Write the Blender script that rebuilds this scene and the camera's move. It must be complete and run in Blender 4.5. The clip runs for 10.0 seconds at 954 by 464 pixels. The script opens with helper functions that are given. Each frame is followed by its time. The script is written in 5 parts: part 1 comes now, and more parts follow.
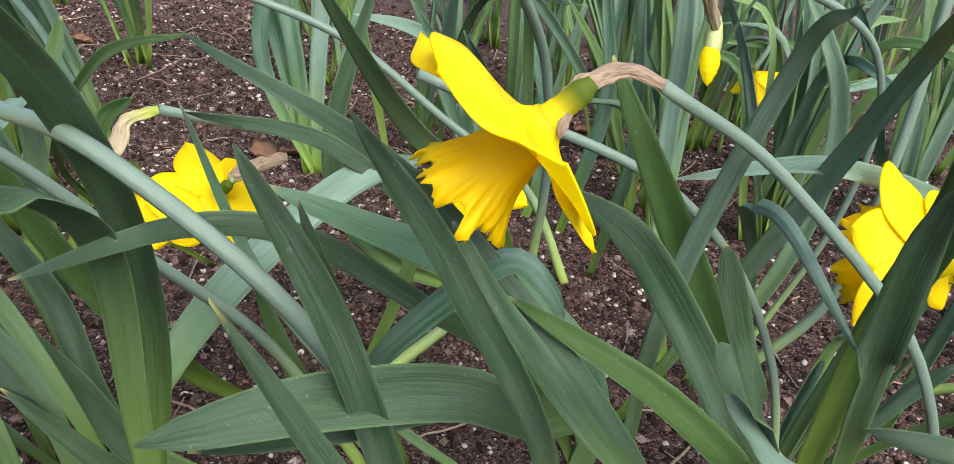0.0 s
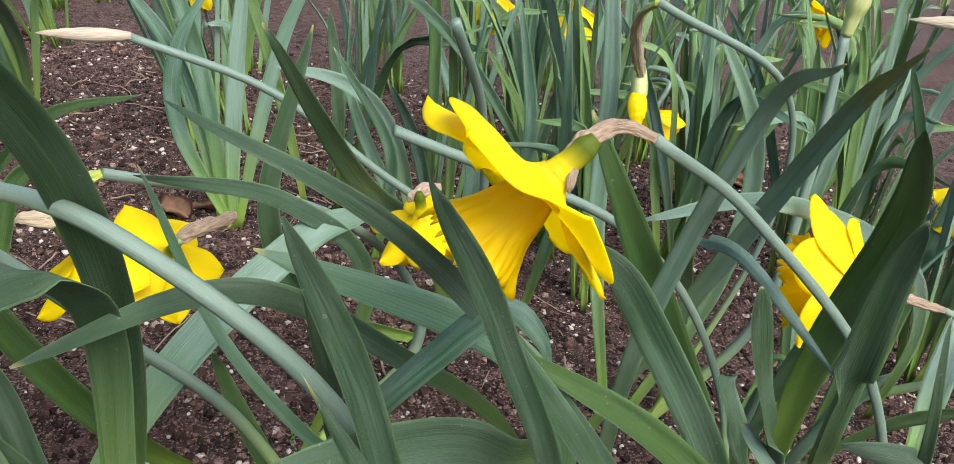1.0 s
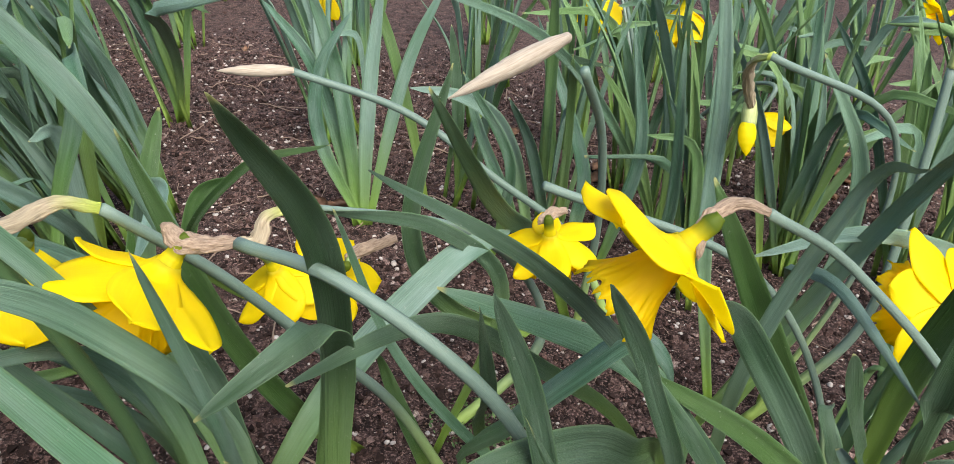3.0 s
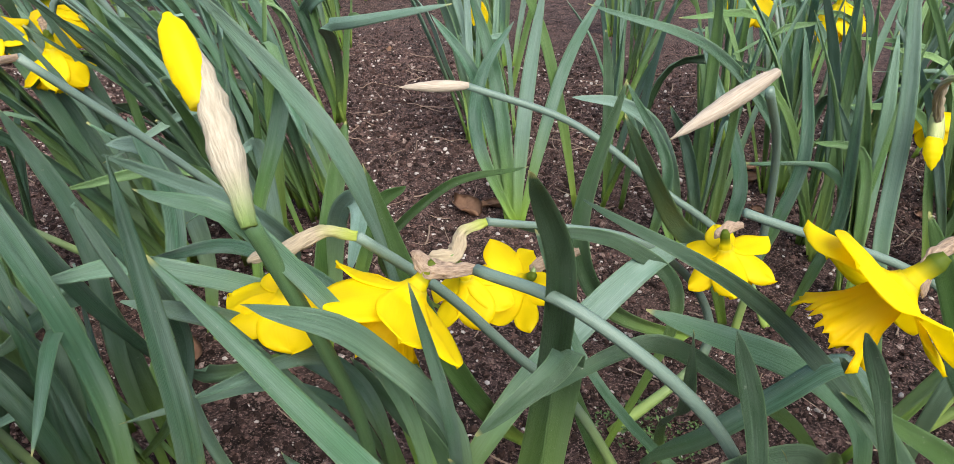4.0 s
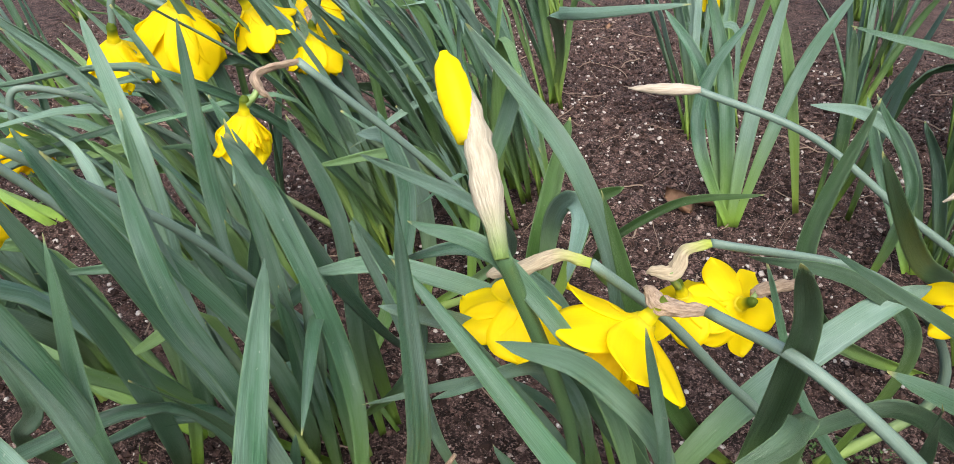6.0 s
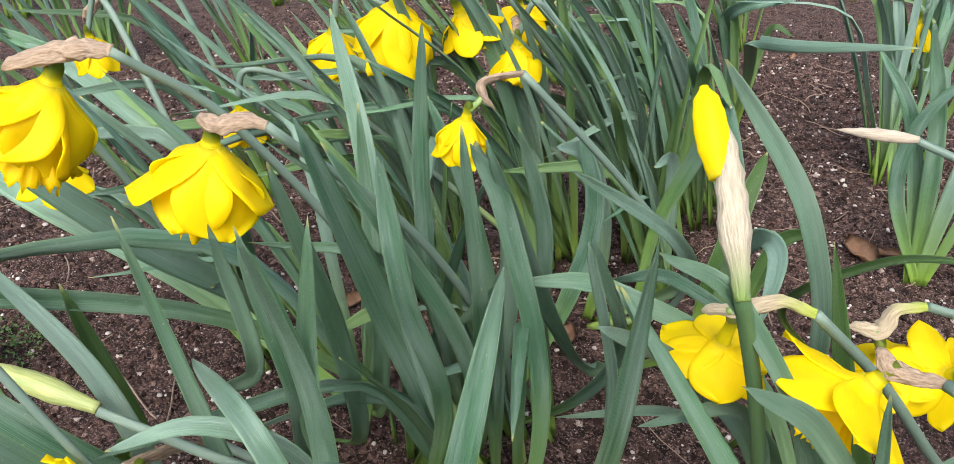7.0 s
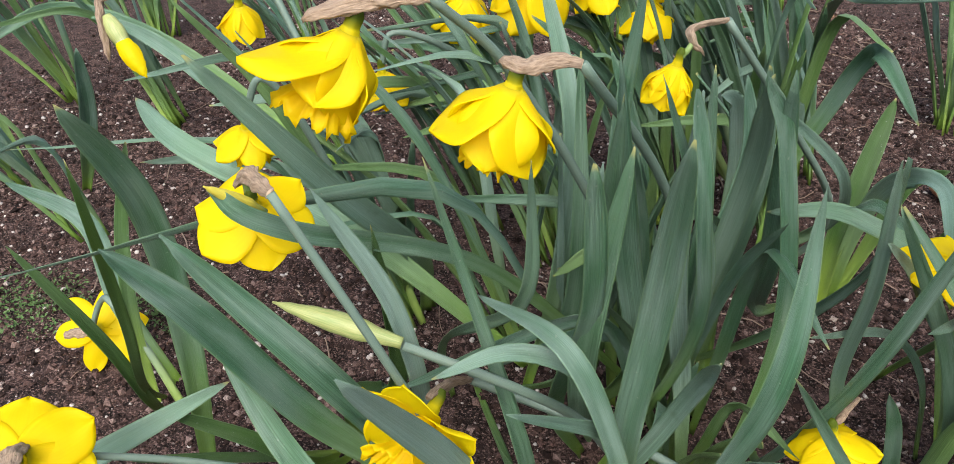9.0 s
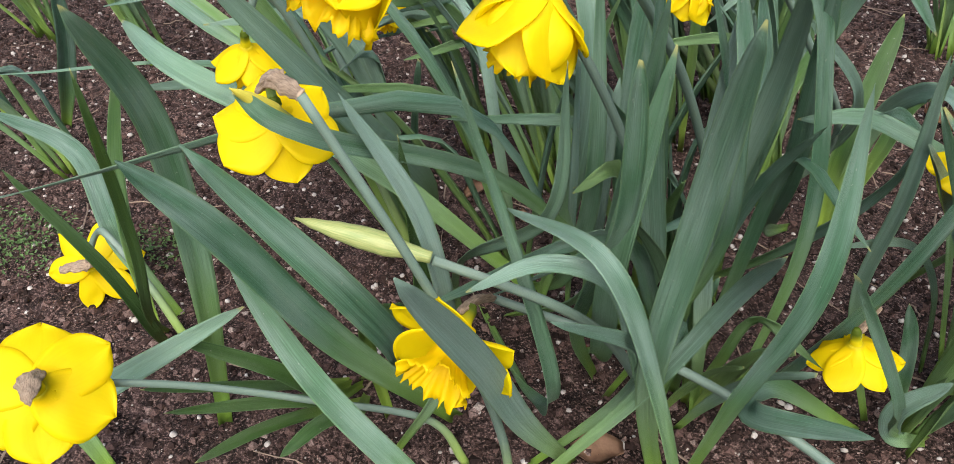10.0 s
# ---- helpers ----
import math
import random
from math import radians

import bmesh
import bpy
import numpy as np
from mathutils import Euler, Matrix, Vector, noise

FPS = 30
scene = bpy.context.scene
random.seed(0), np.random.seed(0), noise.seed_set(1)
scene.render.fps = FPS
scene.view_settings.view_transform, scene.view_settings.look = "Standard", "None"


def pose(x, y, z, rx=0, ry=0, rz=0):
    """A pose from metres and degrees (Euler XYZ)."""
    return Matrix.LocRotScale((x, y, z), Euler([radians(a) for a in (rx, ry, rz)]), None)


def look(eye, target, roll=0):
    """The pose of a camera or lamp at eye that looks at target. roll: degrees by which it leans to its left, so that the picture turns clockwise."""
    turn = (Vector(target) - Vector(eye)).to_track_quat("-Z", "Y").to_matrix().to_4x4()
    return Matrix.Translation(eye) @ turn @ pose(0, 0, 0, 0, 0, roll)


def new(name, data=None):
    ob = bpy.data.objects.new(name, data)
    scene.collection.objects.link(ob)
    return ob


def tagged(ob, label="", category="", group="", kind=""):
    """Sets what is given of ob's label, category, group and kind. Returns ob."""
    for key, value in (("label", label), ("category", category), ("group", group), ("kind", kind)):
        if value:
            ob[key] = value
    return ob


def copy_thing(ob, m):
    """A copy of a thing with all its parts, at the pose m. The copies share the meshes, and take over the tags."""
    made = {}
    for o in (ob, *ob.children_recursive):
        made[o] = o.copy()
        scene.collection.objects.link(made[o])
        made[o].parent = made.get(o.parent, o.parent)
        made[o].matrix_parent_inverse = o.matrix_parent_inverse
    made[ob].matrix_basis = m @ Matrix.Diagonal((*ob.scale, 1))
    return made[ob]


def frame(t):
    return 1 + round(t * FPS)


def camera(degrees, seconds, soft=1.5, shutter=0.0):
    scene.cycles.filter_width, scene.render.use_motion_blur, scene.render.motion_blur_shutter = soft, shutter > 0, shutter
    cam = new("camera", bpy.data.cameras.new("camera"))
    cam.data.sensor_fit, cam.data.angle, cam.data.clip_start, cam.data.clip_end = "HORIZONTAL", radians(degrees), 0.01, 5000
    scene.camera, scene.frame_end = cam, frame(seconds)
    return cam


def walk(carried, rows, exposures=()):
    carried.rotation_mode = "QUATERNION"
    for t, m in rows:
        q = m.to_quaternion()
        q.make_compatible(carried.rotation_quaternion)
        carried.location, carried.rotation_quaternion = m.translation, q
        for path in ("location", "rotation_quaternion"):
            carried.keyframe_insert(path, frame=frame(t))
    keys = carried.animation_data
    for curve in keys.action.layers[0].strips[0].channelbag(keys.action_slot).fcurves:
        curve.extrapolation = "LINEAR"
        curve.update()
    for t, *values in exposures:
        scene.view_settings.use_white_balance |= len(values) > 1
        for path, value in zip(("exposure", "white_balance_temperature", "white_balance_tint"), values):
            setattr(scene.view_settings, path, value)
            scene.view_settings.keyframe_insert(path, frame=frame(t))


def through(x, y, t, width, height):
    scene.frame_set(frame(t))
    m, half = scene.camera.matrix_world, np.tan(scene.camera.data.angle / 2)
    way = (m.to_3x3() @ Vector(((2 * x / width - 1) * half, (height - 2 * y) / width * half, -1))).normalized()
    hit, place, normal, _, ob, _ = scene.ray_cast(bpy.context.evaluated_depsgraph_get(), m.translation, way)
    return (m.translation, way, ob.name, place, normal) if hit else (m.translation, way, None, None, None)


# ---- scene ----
cam = camera(64.05, 10.0, soft=0.8)
PATH = [
    (0, (0.0552, 0.0675, 0.3786), (-0.0448, 0.9369, -0.1054), 7.11),
    (0.5, (0.0388, 0.0634, 0.3792), (-0.0016, 0.9607, -0.0604), 5.22),
    (1, (0.0183, 0.0598, 0.3817), (0.0511, 0.9659, -0.0402), 7.87),
    (1.5, (0.0225, 0.0610, 0.3867), (0.0795, 0.9598, -0.0482), 7.66),
    (2, (0.0237, 0.0459, 0.3980), (0.0709, 0.9458, -0.0357), 6.82),
    (3.5, (-0.0378, -0.0028, 0.4528), (-0.1943, 0.8570, -0.0332), 3.88),
    (4, (-0.0559, -0.0144, 0.4661), (-0.2745, 0.8277, -0.0268), 1.42),
    (4.5, (-0.0504, -0.0153, 0.4912), (-0.3443, 0.8034, -0.0021), -1.00),
    (5, (-0.0515, -0.0139, 0.4982), (-0.3910, 0.7743, -0.0152), -2.22),
    (6.5, (-0.0985, -0.0252, 0.4982), (-0.5972, 0.6561, -0.0376), -0.31),
    (7, (-0.1155, -0.0464, 0.5079), (-0.6860, 0.5832, -0.0195), 0.23),
    (7.5, (-0.1367, -0.0790, 0.5121), (-0.7589, 0.5306, 0.0208), -0.38),
    (8, (-0.1812, -0.1069, 0.5049), (-0.8024, 0.4958, 0.0040), -0.89),
    (8.5, (-0.2038, -0.1435, 0.5117), (-0.7726, 0.4921, -0.0103), -1.22),
    (9, (-0.2168, -0.1754, 0.5002), (-0.7519, 0.4661, -0.0495), -0.59),
    (9.5, (-0.2230, -0.1909, 0.4780), (-0.7332, 0.4453, -0.1008), -0.41),
    (10, (-0.2401, -0.1930, 0.4785), (-0.7226, 0.4370, -0.1300), -0.26),
]
walk(cam, [(t, look(eye, target, roll)) for t, eye, target, roll in PATH], [(0, 1.58), (2, 1.58), (3.5, 1.48), (4.5, 1.52), (5, 1.5), (6.5, 1.60), (7, 1.58), (7.5, 1.28), (8, 1.20), (9, 1.31), (10, 1.32)])

# ---------------------------------------------------------------- world and light
SUN_EL, SUN_AZ = 52.0, 146.0
world = bpy.data.worlds.new("sky")
scene.world = world
world.use_nodes = True
wn = world.node_tree.nodes
sky = wn.new("ShaderNodeTexSky")
sky.sky_type, sky.sun_disc = "NISHITA", False
sky.sun_elevation, sky.sun_rotation = radians(SUN_EL), radians(SUN_AZ)
sky.dust_density, sky.air_density = 3.0, 1.0
world.node_tree.links.new(sky.outputs[0], wn["Background"].inputs[0])
wn["Background"].inputs[1].default_value = 0.12
sun = new("sun", bpy.data.lights.new("sun", "SUN"))
sun.data.energy, sun.data.angle, sun.data.color = 2.3, radians(50), (1.0, 0.97, 0.92)
sun.matrix_world = look((0, 0, 5), (-5 * math.sin(radians(SUN_AZ)) / math.tan(radians(SUN_EL)),
                                    -5 * math.cos(radians(SUN_AZ)) / math.tan(radians(SUN_EL)), 0))


# ---------------------------------------------------------------- materials
class Mat:
    """A node material with short calls."""

    def __init__(self, name):
        self.m = bpy.data.materials.new(name)
        self.m.use_nodes = True
        self.t = self.m.node_tree
        self.b = self.t.nodes["Principled BSDF"]
        self.out = self.t.nodes["Material Output"]

    def node(self, kind, **values):
        n = self.t.nodes.new(kind)
        for k, v in values.items():
            if k in n.inputs:
                n.inputs[k].default_value = v
        return n

    def link(self, a, b):
        self.t.links.new(a, b)

    def mapped(self, out, scale):
        n = self.node("ShaderNodeMapping")
        n.inputs["Scale"].default_value = scale
        self.link(out, n.inputs["Vector"])
        return n.outputs[0]

    def noise(self, vec, scale, detail=3.0, rough=0.5):
        n = self.node("ShaderNodeTexNoise", Scale=scale, Detail=detail, Roughness=rough)
        if vec:
            self.link(vec, n.inputs["Vector"])
        return n.outputs["Fac"]

    def ramp(self, fac, *stops):
        n = self.node("ShaderNodeValToRGB")
        e = n.color_ramp.elements
        while len(e) < len(stops):
            e.new(0.5)
        for el, (p, c) in zip(e, stops):
            el.position, el.color = p, (*c, 1) if len(c) == 3 else c
        self.link(fac, n.inputs[0])
        return n.outputs[0]

    def mix(self, fac, a, b, blend="MIX"):
        n = self.node("ShaderNodeMix")
        n.data_type, n.blend_type = "RGBA", blend
        for v, i in ((fac, 0), (a, 6), (b, 7)):
            if hasattr(v, "links"):
                self.link(v, n.inputs[i])
            else:
                n.inputs[i].default_value = v if i == 0 else (*v, 1)
        return n.outputs[2]

    def math(self, op, a, b=0.0):
        n = self.node("ShaderNodeMath")
        n.operation = op
        for v, i in ((a, 0), (b, 1)):
            if hasattr(v, "links"):
                self.link(v, n.inputs[i])
            else:
                n.inputs[i].default_value = v
        return n.outputs[0]

    def bump(self, height, strength, distance):
        n = self.node("ShaderNodeBump", Strength=strength, Distance=distance)
        self.link(height, n.inputs["Height"])
        self.link(n.outputs[0], self.b.inputs["Normal"])
        return n.outputs[0]

    def see_through(self, colour, amount, normal=None):
        """Thin living tissue: part of the light passes."""
        tr = self.node("ShaderNodeBsdfTranslucent")
        self.link(colour, tr.inputs["Color"])
        mx = self.node("ShaderNodeMixShader", Fac=amount)
        mx.inputs[0].default_value = amount
        self.link(self.b.outputs[0], mx.inputs[1])
        self.link(tr.outputs[0], mx.inputs[2])
        self.link(mx.outputs[0], self.out.inputs["Surface"])


def leaf_material(name, deep, mid, bloom_sheen, base, wax_sheen=0.9):
    k = Mat(name)
    uv = k.node("ShaderNodeUVMap").outputs[0]
    sep = k.node("ShaderNodeSeparateXYZ")
    k.link(uv, sep.inputs[0])
    u, v = sep.outputs[0], sep.outputs[1]
    rnd = k.node("ShaderNodeObjectInfo").outputs["Random"]
    off = k.node("ShaderNodeCombineXYZ")
    k.link(k.math("MULTIPLY", rnd, 37.0), off.inputs[0])
    k.link(k.math("MULTIPLY", rnd, 19.0), off.inputs[1])
    add = k.node("ShaderNodeVectorMath")
    k.link(uv, add.inputs[0])
    k.link(off.outputs[0], add.inputs[1])
    vec = add.outputs[0]
    vein = k.noise(k.mapped(vec, (34, 0.9, 1)), 1.0, 2.0)
    fine = k.noise(k.mapped(vec, (95, 2.2, 1)), 1.0, 2.0)
    cloud = k.noise(k.mapped(vec, (1.5, 5.0, 1)), 1.0, 4.0)
    rib = k.math("ADD", k.math("MULTIPLY", vein, 0.45), k.math("MULTIPLY", fine, 0.55))
    col = k.mix(k.ramp(rib, (0.36, (0.12, 0.12, 0.12)), (0.64, (1, 1, 1))), deep, mid)
    tone = k.math("FRACT", k.math("MULTIPLY", rnd, 7.31))
    col = k.mix(k.math("MULTIPLY", tone, 0.78), col, deep)
    # pale leaves and patches: wax bloom, with the sky's sheen painted in
    pale = k.ramp(k.math("FRACT", k.math("MULTIPLY", rnd, 13.7)), (0.40, (0, 0, 0)), (1.0, (wax_sheen, wax_sheen, wax_sheen)))
    col = k.mix(pale, col, tuple(0.5 * (p + q) for p, q in zip(mid, bloom_sheen)))
    col = k.mix(k.math("MULTIPLY", k.ramp(cloud, (0.40, (0, 0, 0)), (0.72, (1, 1, 1))), 0.42), col, bloom_sheen)
    col = k.mix(k.math("MULTIPLY", rnd, 0.35), col, (mid[0] * 1.35, mid[1] * 1.22, mid[2] * 0.9))
    line = k.ramp(k.math("ADD", k.math("MULTIPLY", vein, 0.35), k.math("MULTIPLY", fine, 0.65)), (0.38, (0.70, 0.75, 0.72)), (0.50, (0.94, 0.96, 0.95)), (0.64, (1.14, 1.12, 1.13)))
    col = k.mix(0.85, col, line, "MULTIPLY")
    # pale margins and keel
    edge = k.math("ABSOLUTE", k.math("SUBTRACT", u, 0.5))
    col = k.mix(k.ramp(edge, (0.44, (0, 0, 0)), (0.5, (0.55, 0.55, 0.55))), col, (0.18, 0.30, 0.14))
    # yellowish foot, and a dry point at the tip of some
    col = k.mix(k.ramp(v, (0.03, (1, 1, 1)), (0.14, (0.55, 0.55, 0.55)), (0.42, (0, 0, 0))), col, base)
    tip = k.math("MULTIPLY", k.ramp(v, (0.985, (0, 0, 0)), (0.996, (1, 1, 1))), k.math("GREATER_THAN", rnd, 0.35))
    col = k.mix(tip, col, (0.38, 0.38, 0.14))
    # scuffs and specks
    geo = k.node("ShaderNodeTexCoord").outputs["Object"]
    speck = k.ramp(k.noise(geo, 420.0, 2.0), (0.70, (0, 0, 0)), (0.76, (1, 1, 1)))
    col = k.mix(k.math("MULTIPLY", speck, 0.45), col, (0.34, 0.36, 0.30))
    blotch = k.ramp(k.noise(geo, 60.0, 4.0), (0.66, (0, 0, 0)), (0.74, (1, 1, 1)))
    col = k.mix(k.math("MULTIPLY", blotch, 0.22), col, (0.045, 0.085, 0.03))
    k.link(col, k.b.inputs["Base Color"])
    k.link(k.ramp(cloud, (0.3, (0.30, 0.30, 0.30)), (0.7, (0.46, 0.46, 0.46))), k.b.inputs["Roughness"])
    k.b.inputs["Specular IOR Level"].default_value = 0.5
    k.bump(rib, 0.9, 0.0014)
    k.see_through(k.mix(0.5, col, (0.16, 0.30, 0.03)), 0.16)
    return k.m


M_LEAF = leaf_material("leaf_green", (0.024, 0.079, 0.039), (0.119, 0.238, 0.156), (0.330, 0.420, 0.390), (0.20, 0.34, 0.045))
# deeper green leaves; the shade on the near ones is painted in too
M_LEAF_DEEP_SHADED = leaf_material("leaf_deep_green_shaded", (0.016, 0.043, 0.020), (0.053, 0.106, 0.053), (0.168, 0.243, 0.176), (0.20, 0.33, 0.045), 0.15)
M_LEAF_YOUNG = leaf_material("leaf_young", (0.063, 0.149, 0.041), (0.160, 0.273, 0.096), (0.24, 0.35, 0.20), (0.27, 0.39, 0.06), 0.3)
M_LEAF_FRESH = leaf_material("leaf_fresh", (0.024, 0.070, 0.016), (0.064, 0.130, 0.034), (0.125, 0.205, 0.09), (0.26, 0.38, 0.05), 0.25)


def petal_material(name, light, deep, foot, foot_end=0.16):
    k = Mat(name)
    uv = k.node("ShaderNodeUVMap").outputs[0]
    sep = k.node("ShaderNodeSeparateXYZ")
    k.link(uv, sep.inputs[0])
    rnd = k.node("ShaderNodeObjectInfo").outputs["Random"]
    vein = k.noise(k.mapped(uv, (26, 1.3, 1)), 1.0, 3.0)
    cloud = k.noise(k.node("ShaderNodeTexCoord").outputs["Object"], 55.0, 3.0)
    col = k.mix(k.ramp(vein, (0.35, (0, 0, 0)), (0.7, (0.6, 0.6, 0.6))), light, deep)
    col = k.mix(k.math("MULTIPLY", cloud, 0.4), col, deep)
    col = k.mix(k.math("MULTIPLY", rnd, 0.25), col, light)
    col = k.mix(k.ramp(sep.outputs[1], (foot_end * 0.3 if foot_end > 0.2 else 0.0, (1, 1, 1)), (foot_end, (0, 0, 0))), col, foot)
    k.link(col, k.b.inputs["Base Color"])
    k.b.inputs["Roughness"].default_value = 0.55
    k.b.inputs["Specular IOR Level"].default_value = 0.25
    k.bump(k.math("ADD", vein, k.math("MULTIPLY", cloud, 0.7)), 0.32, 0.0006)
    k.see_through(col, 0.66)
    return k.m


M_PETAL = petal_material("petal_yellow", (0.88, 0.745, 0.003), (0.86, 0.69, 0.002), (0.66, 0.57, 0.02), 0.10)
M_CORONA = petal_material("corona_deep_yellow", (0.89, 0.70, 0.002), (0.87, 0.645, 0.001), (0.83, 0.62, 0.01))
M_CORONA_ORANGE = petal_material("corona_orange", (0.80, 0.17, 0.004), (0.70, 0.10, 0.003), (0.80, 0.40, 0.01))
M_TUBE = petal_material("flower_tube", (0.84, 0.70, 0.006), (0.74, 0.66, 0.012), (0.135, 0.19, 0.02), 0.60)


def simple_material(name, a, b, scale, rough, bump=0.4, stretch=(1, 1, 1), dist=0.001, through=0.0, uvs=False, foot=None, hard=0.0):
    k = Mat(name)
    co = k.node("ShaderNodeUVMap").outputs[0] if uvs else k.node("ShaderNodeTexCoord").outputs["Object"]
    n = k.noise(k.mapped(co, stretch), scale, 5.0, 0.6)
    n2 = k.noise(co, scale * 0.13, 3.0)
    rnd = k.node("ShaderNodeObjectInfo").outputs["Random"]
    col = k.mix(k.ramp(n, (0.33 + hard, (0, 0, 0)), (0.68 - hard, (1, 1, 1))), a, b)
    col = k.mix(k.math("MULTIPLY", n2, 0.5), col, tuple(0.5 * (p + q) * 0.8 for p, q in zip(a, b)))
    col = k.mix(k.math("MULTIPLY", rnd, 0.3), col, b)
    if foot:
        sep = k.node("ShaderNodeSeparateXYZ")
        k.link(co, sep.inputs[0])
        col = k.mix(k.ramp(sep.outputs[1], (0.02, (1, 1, 1)), (0.3, (0, 0, 0))), col, foot)
    k.link(col, k.b.inputs["Base Color"])
    k.b.inputs["Roughness"].default_value = rough
    k.bump(n, bump, dist)
    if through:
        k.see_through(col, through)
    return k.m


M_STEM = simple_material("stem_green", (0.058, 0.106, 0.076), (0.140, 0.190, 0.152), 14.0, 0.45, 0.5, (9, 0.25, 1), 0.0006, uvs=True, foot=(0.24, 0.34, 0.07))
M_STEM_FRESH = simple_material("stem_fresh_green", (0.035, 0.085, 0.032), (0.085, 0.155, 0.062), 14.0, 0.45, 0.5, (9, 0.25, 1), 0.0006, uvs=True, foot=(0.20, 0.30, 0.06))
M_SPATHE = simple_material("spathe_papery_brown", (0.17, 0.108, 0.066), (0.47, 0.35, 0.245), 5.0, 0.62, 1.0, (4.5, 2.6, 1), 0.0018, 0.25, uvs=True, hard=0.03)
M_SPATHE_PALE = simple_material("spathe_pale", (0.22, 0.185, 0.120), (0.46, 0.405, 0.305), 5.0, 0.65, 0.9, (6, 1.5, 1), 0.0014, 0.18, uvs=True, foot=(0.13, 0.20, 0.045))
M_SPATHE_DRY = simple_material("spathe_dry_pale", (0.25, 0.195, 0.135), (0.47, 0.405, 0.315), 5.0, 0.65, 0.8, (7, 1.0, 1), 0.0012, 0.18, uvs=True)
M_SPATHE_TAN = simple_material("spathe_tan", (0.20, 0.155, 0.095), (0.47, 0.39, 0.26), 6.0, 0.7, 0.9, (5, 1.6, 1), 0.0014, 0.18, uvs=True, foot=(0.30, 0.36, 0.05))
M_BUD_GREEN = simple_material("bud_green", (0.17, 0.25, 0.07), (0.38, 0.38, 0.15), 9.0, 0.5, 0.4, (5, 0.5, 1), 0.0008, 0.1, uvs=True)
M_BUD_YELLOW = simple_material("bud_yellow", (0.42, 0.38, 0.05), (0.62, 0.52, 0.06), 9.0, 0.5, 0.4, (5, 0.5, 1), 0.0008, 0.15, uvs=True, foot=(0.12, 0.20, 0.06))
M_PEDICEL = simple_material("pedicel_green", (0.075, 0.14, 0.03), (0.16, 0.22, 0.06), 12.0, 0.5, 0.3, (6, 0.5, 1), 0.0005, uvs=True)
M_STONE = simple_material("pebble", (0.13, 0.105, 0.09), (0.48, 0.44, 0.40), 160.0, 0.85, 0.3)
M_TWIG = simple_material("dry_twig", (0.11, 0.075, 0.055), (0.23, 0.165, 0.12), 300.0, 0.85, 0.5)
M_DRYLEAF = simple_material("dry_leaf", (0.15, 0.075, 0.045), (0.34, 0.20, 0.12), 120.0, 0.8, 0.6)
M_MOSS = simple_material("weed_green", (0.03, 0.07, 0.015), (0.07, 0.13, 0.03), 200.0, 0.7, 0.4)


def soil_material():
    k = Mat("soil")
    co = k.node("ShaderNodeTexCoord").outputs["Object"]
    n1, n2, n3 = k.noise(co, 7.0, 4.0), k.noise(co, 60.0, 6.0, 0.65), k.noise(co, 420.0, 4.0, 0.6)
    # brown soil; the bump's hollows are painted near black, as shade in crevices
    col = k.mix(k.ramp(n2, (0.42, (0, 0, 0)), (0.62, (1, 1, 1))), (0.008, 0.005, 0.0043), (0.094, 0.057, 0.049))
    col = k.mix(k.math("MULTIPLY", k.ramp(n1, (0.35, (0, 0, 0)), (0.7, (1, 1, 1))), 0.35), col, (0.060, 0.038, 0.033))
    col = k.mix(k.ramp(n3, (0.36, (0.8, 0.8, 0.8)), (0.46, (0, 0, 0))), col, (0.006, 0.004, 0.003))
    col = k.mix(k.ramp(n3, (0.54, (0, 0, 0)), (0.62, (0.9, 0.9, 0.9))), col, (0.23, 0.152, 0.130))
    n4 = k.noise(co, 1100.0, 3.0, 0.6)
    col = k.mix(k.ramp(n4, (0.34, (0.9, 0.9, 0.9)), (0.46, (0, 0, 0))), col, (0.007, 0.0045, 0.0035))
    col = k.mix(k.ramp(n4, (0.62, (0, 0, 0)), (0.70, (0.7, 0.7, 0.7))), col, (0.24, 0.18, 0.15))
    vor = k.node("ShaderNodeTexVoronoi", Scale=210.0)
    k.link(co, vor.inputs["Vector"])
    far = k.ramp(vor.outputs["Distance"], (0.10, (1, 1, 1)), (0.2, (0, 0, 0)))
    pick = k.ramp(k.noise(co, 130.0, 1.0), (0.60, (0, 0, 0)), (0.64, (1, 1, 1)))
    col = k.mix(k.math("MULTIPLY", k.math("MULTIPLY", far, pick), 0.75), col, (0.32, 0.28, 0.25))
    k.link(col, k.b.inputs["Base Color"])
    k.b.inputs["Roughness"].default_value = 0.9
    k.b.inputs["Specular IOR Level"].default_value = 0.12
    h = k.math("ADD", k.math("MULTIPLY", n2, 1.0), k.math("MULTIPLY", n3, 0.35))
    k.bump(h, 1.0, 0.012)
    return k.m


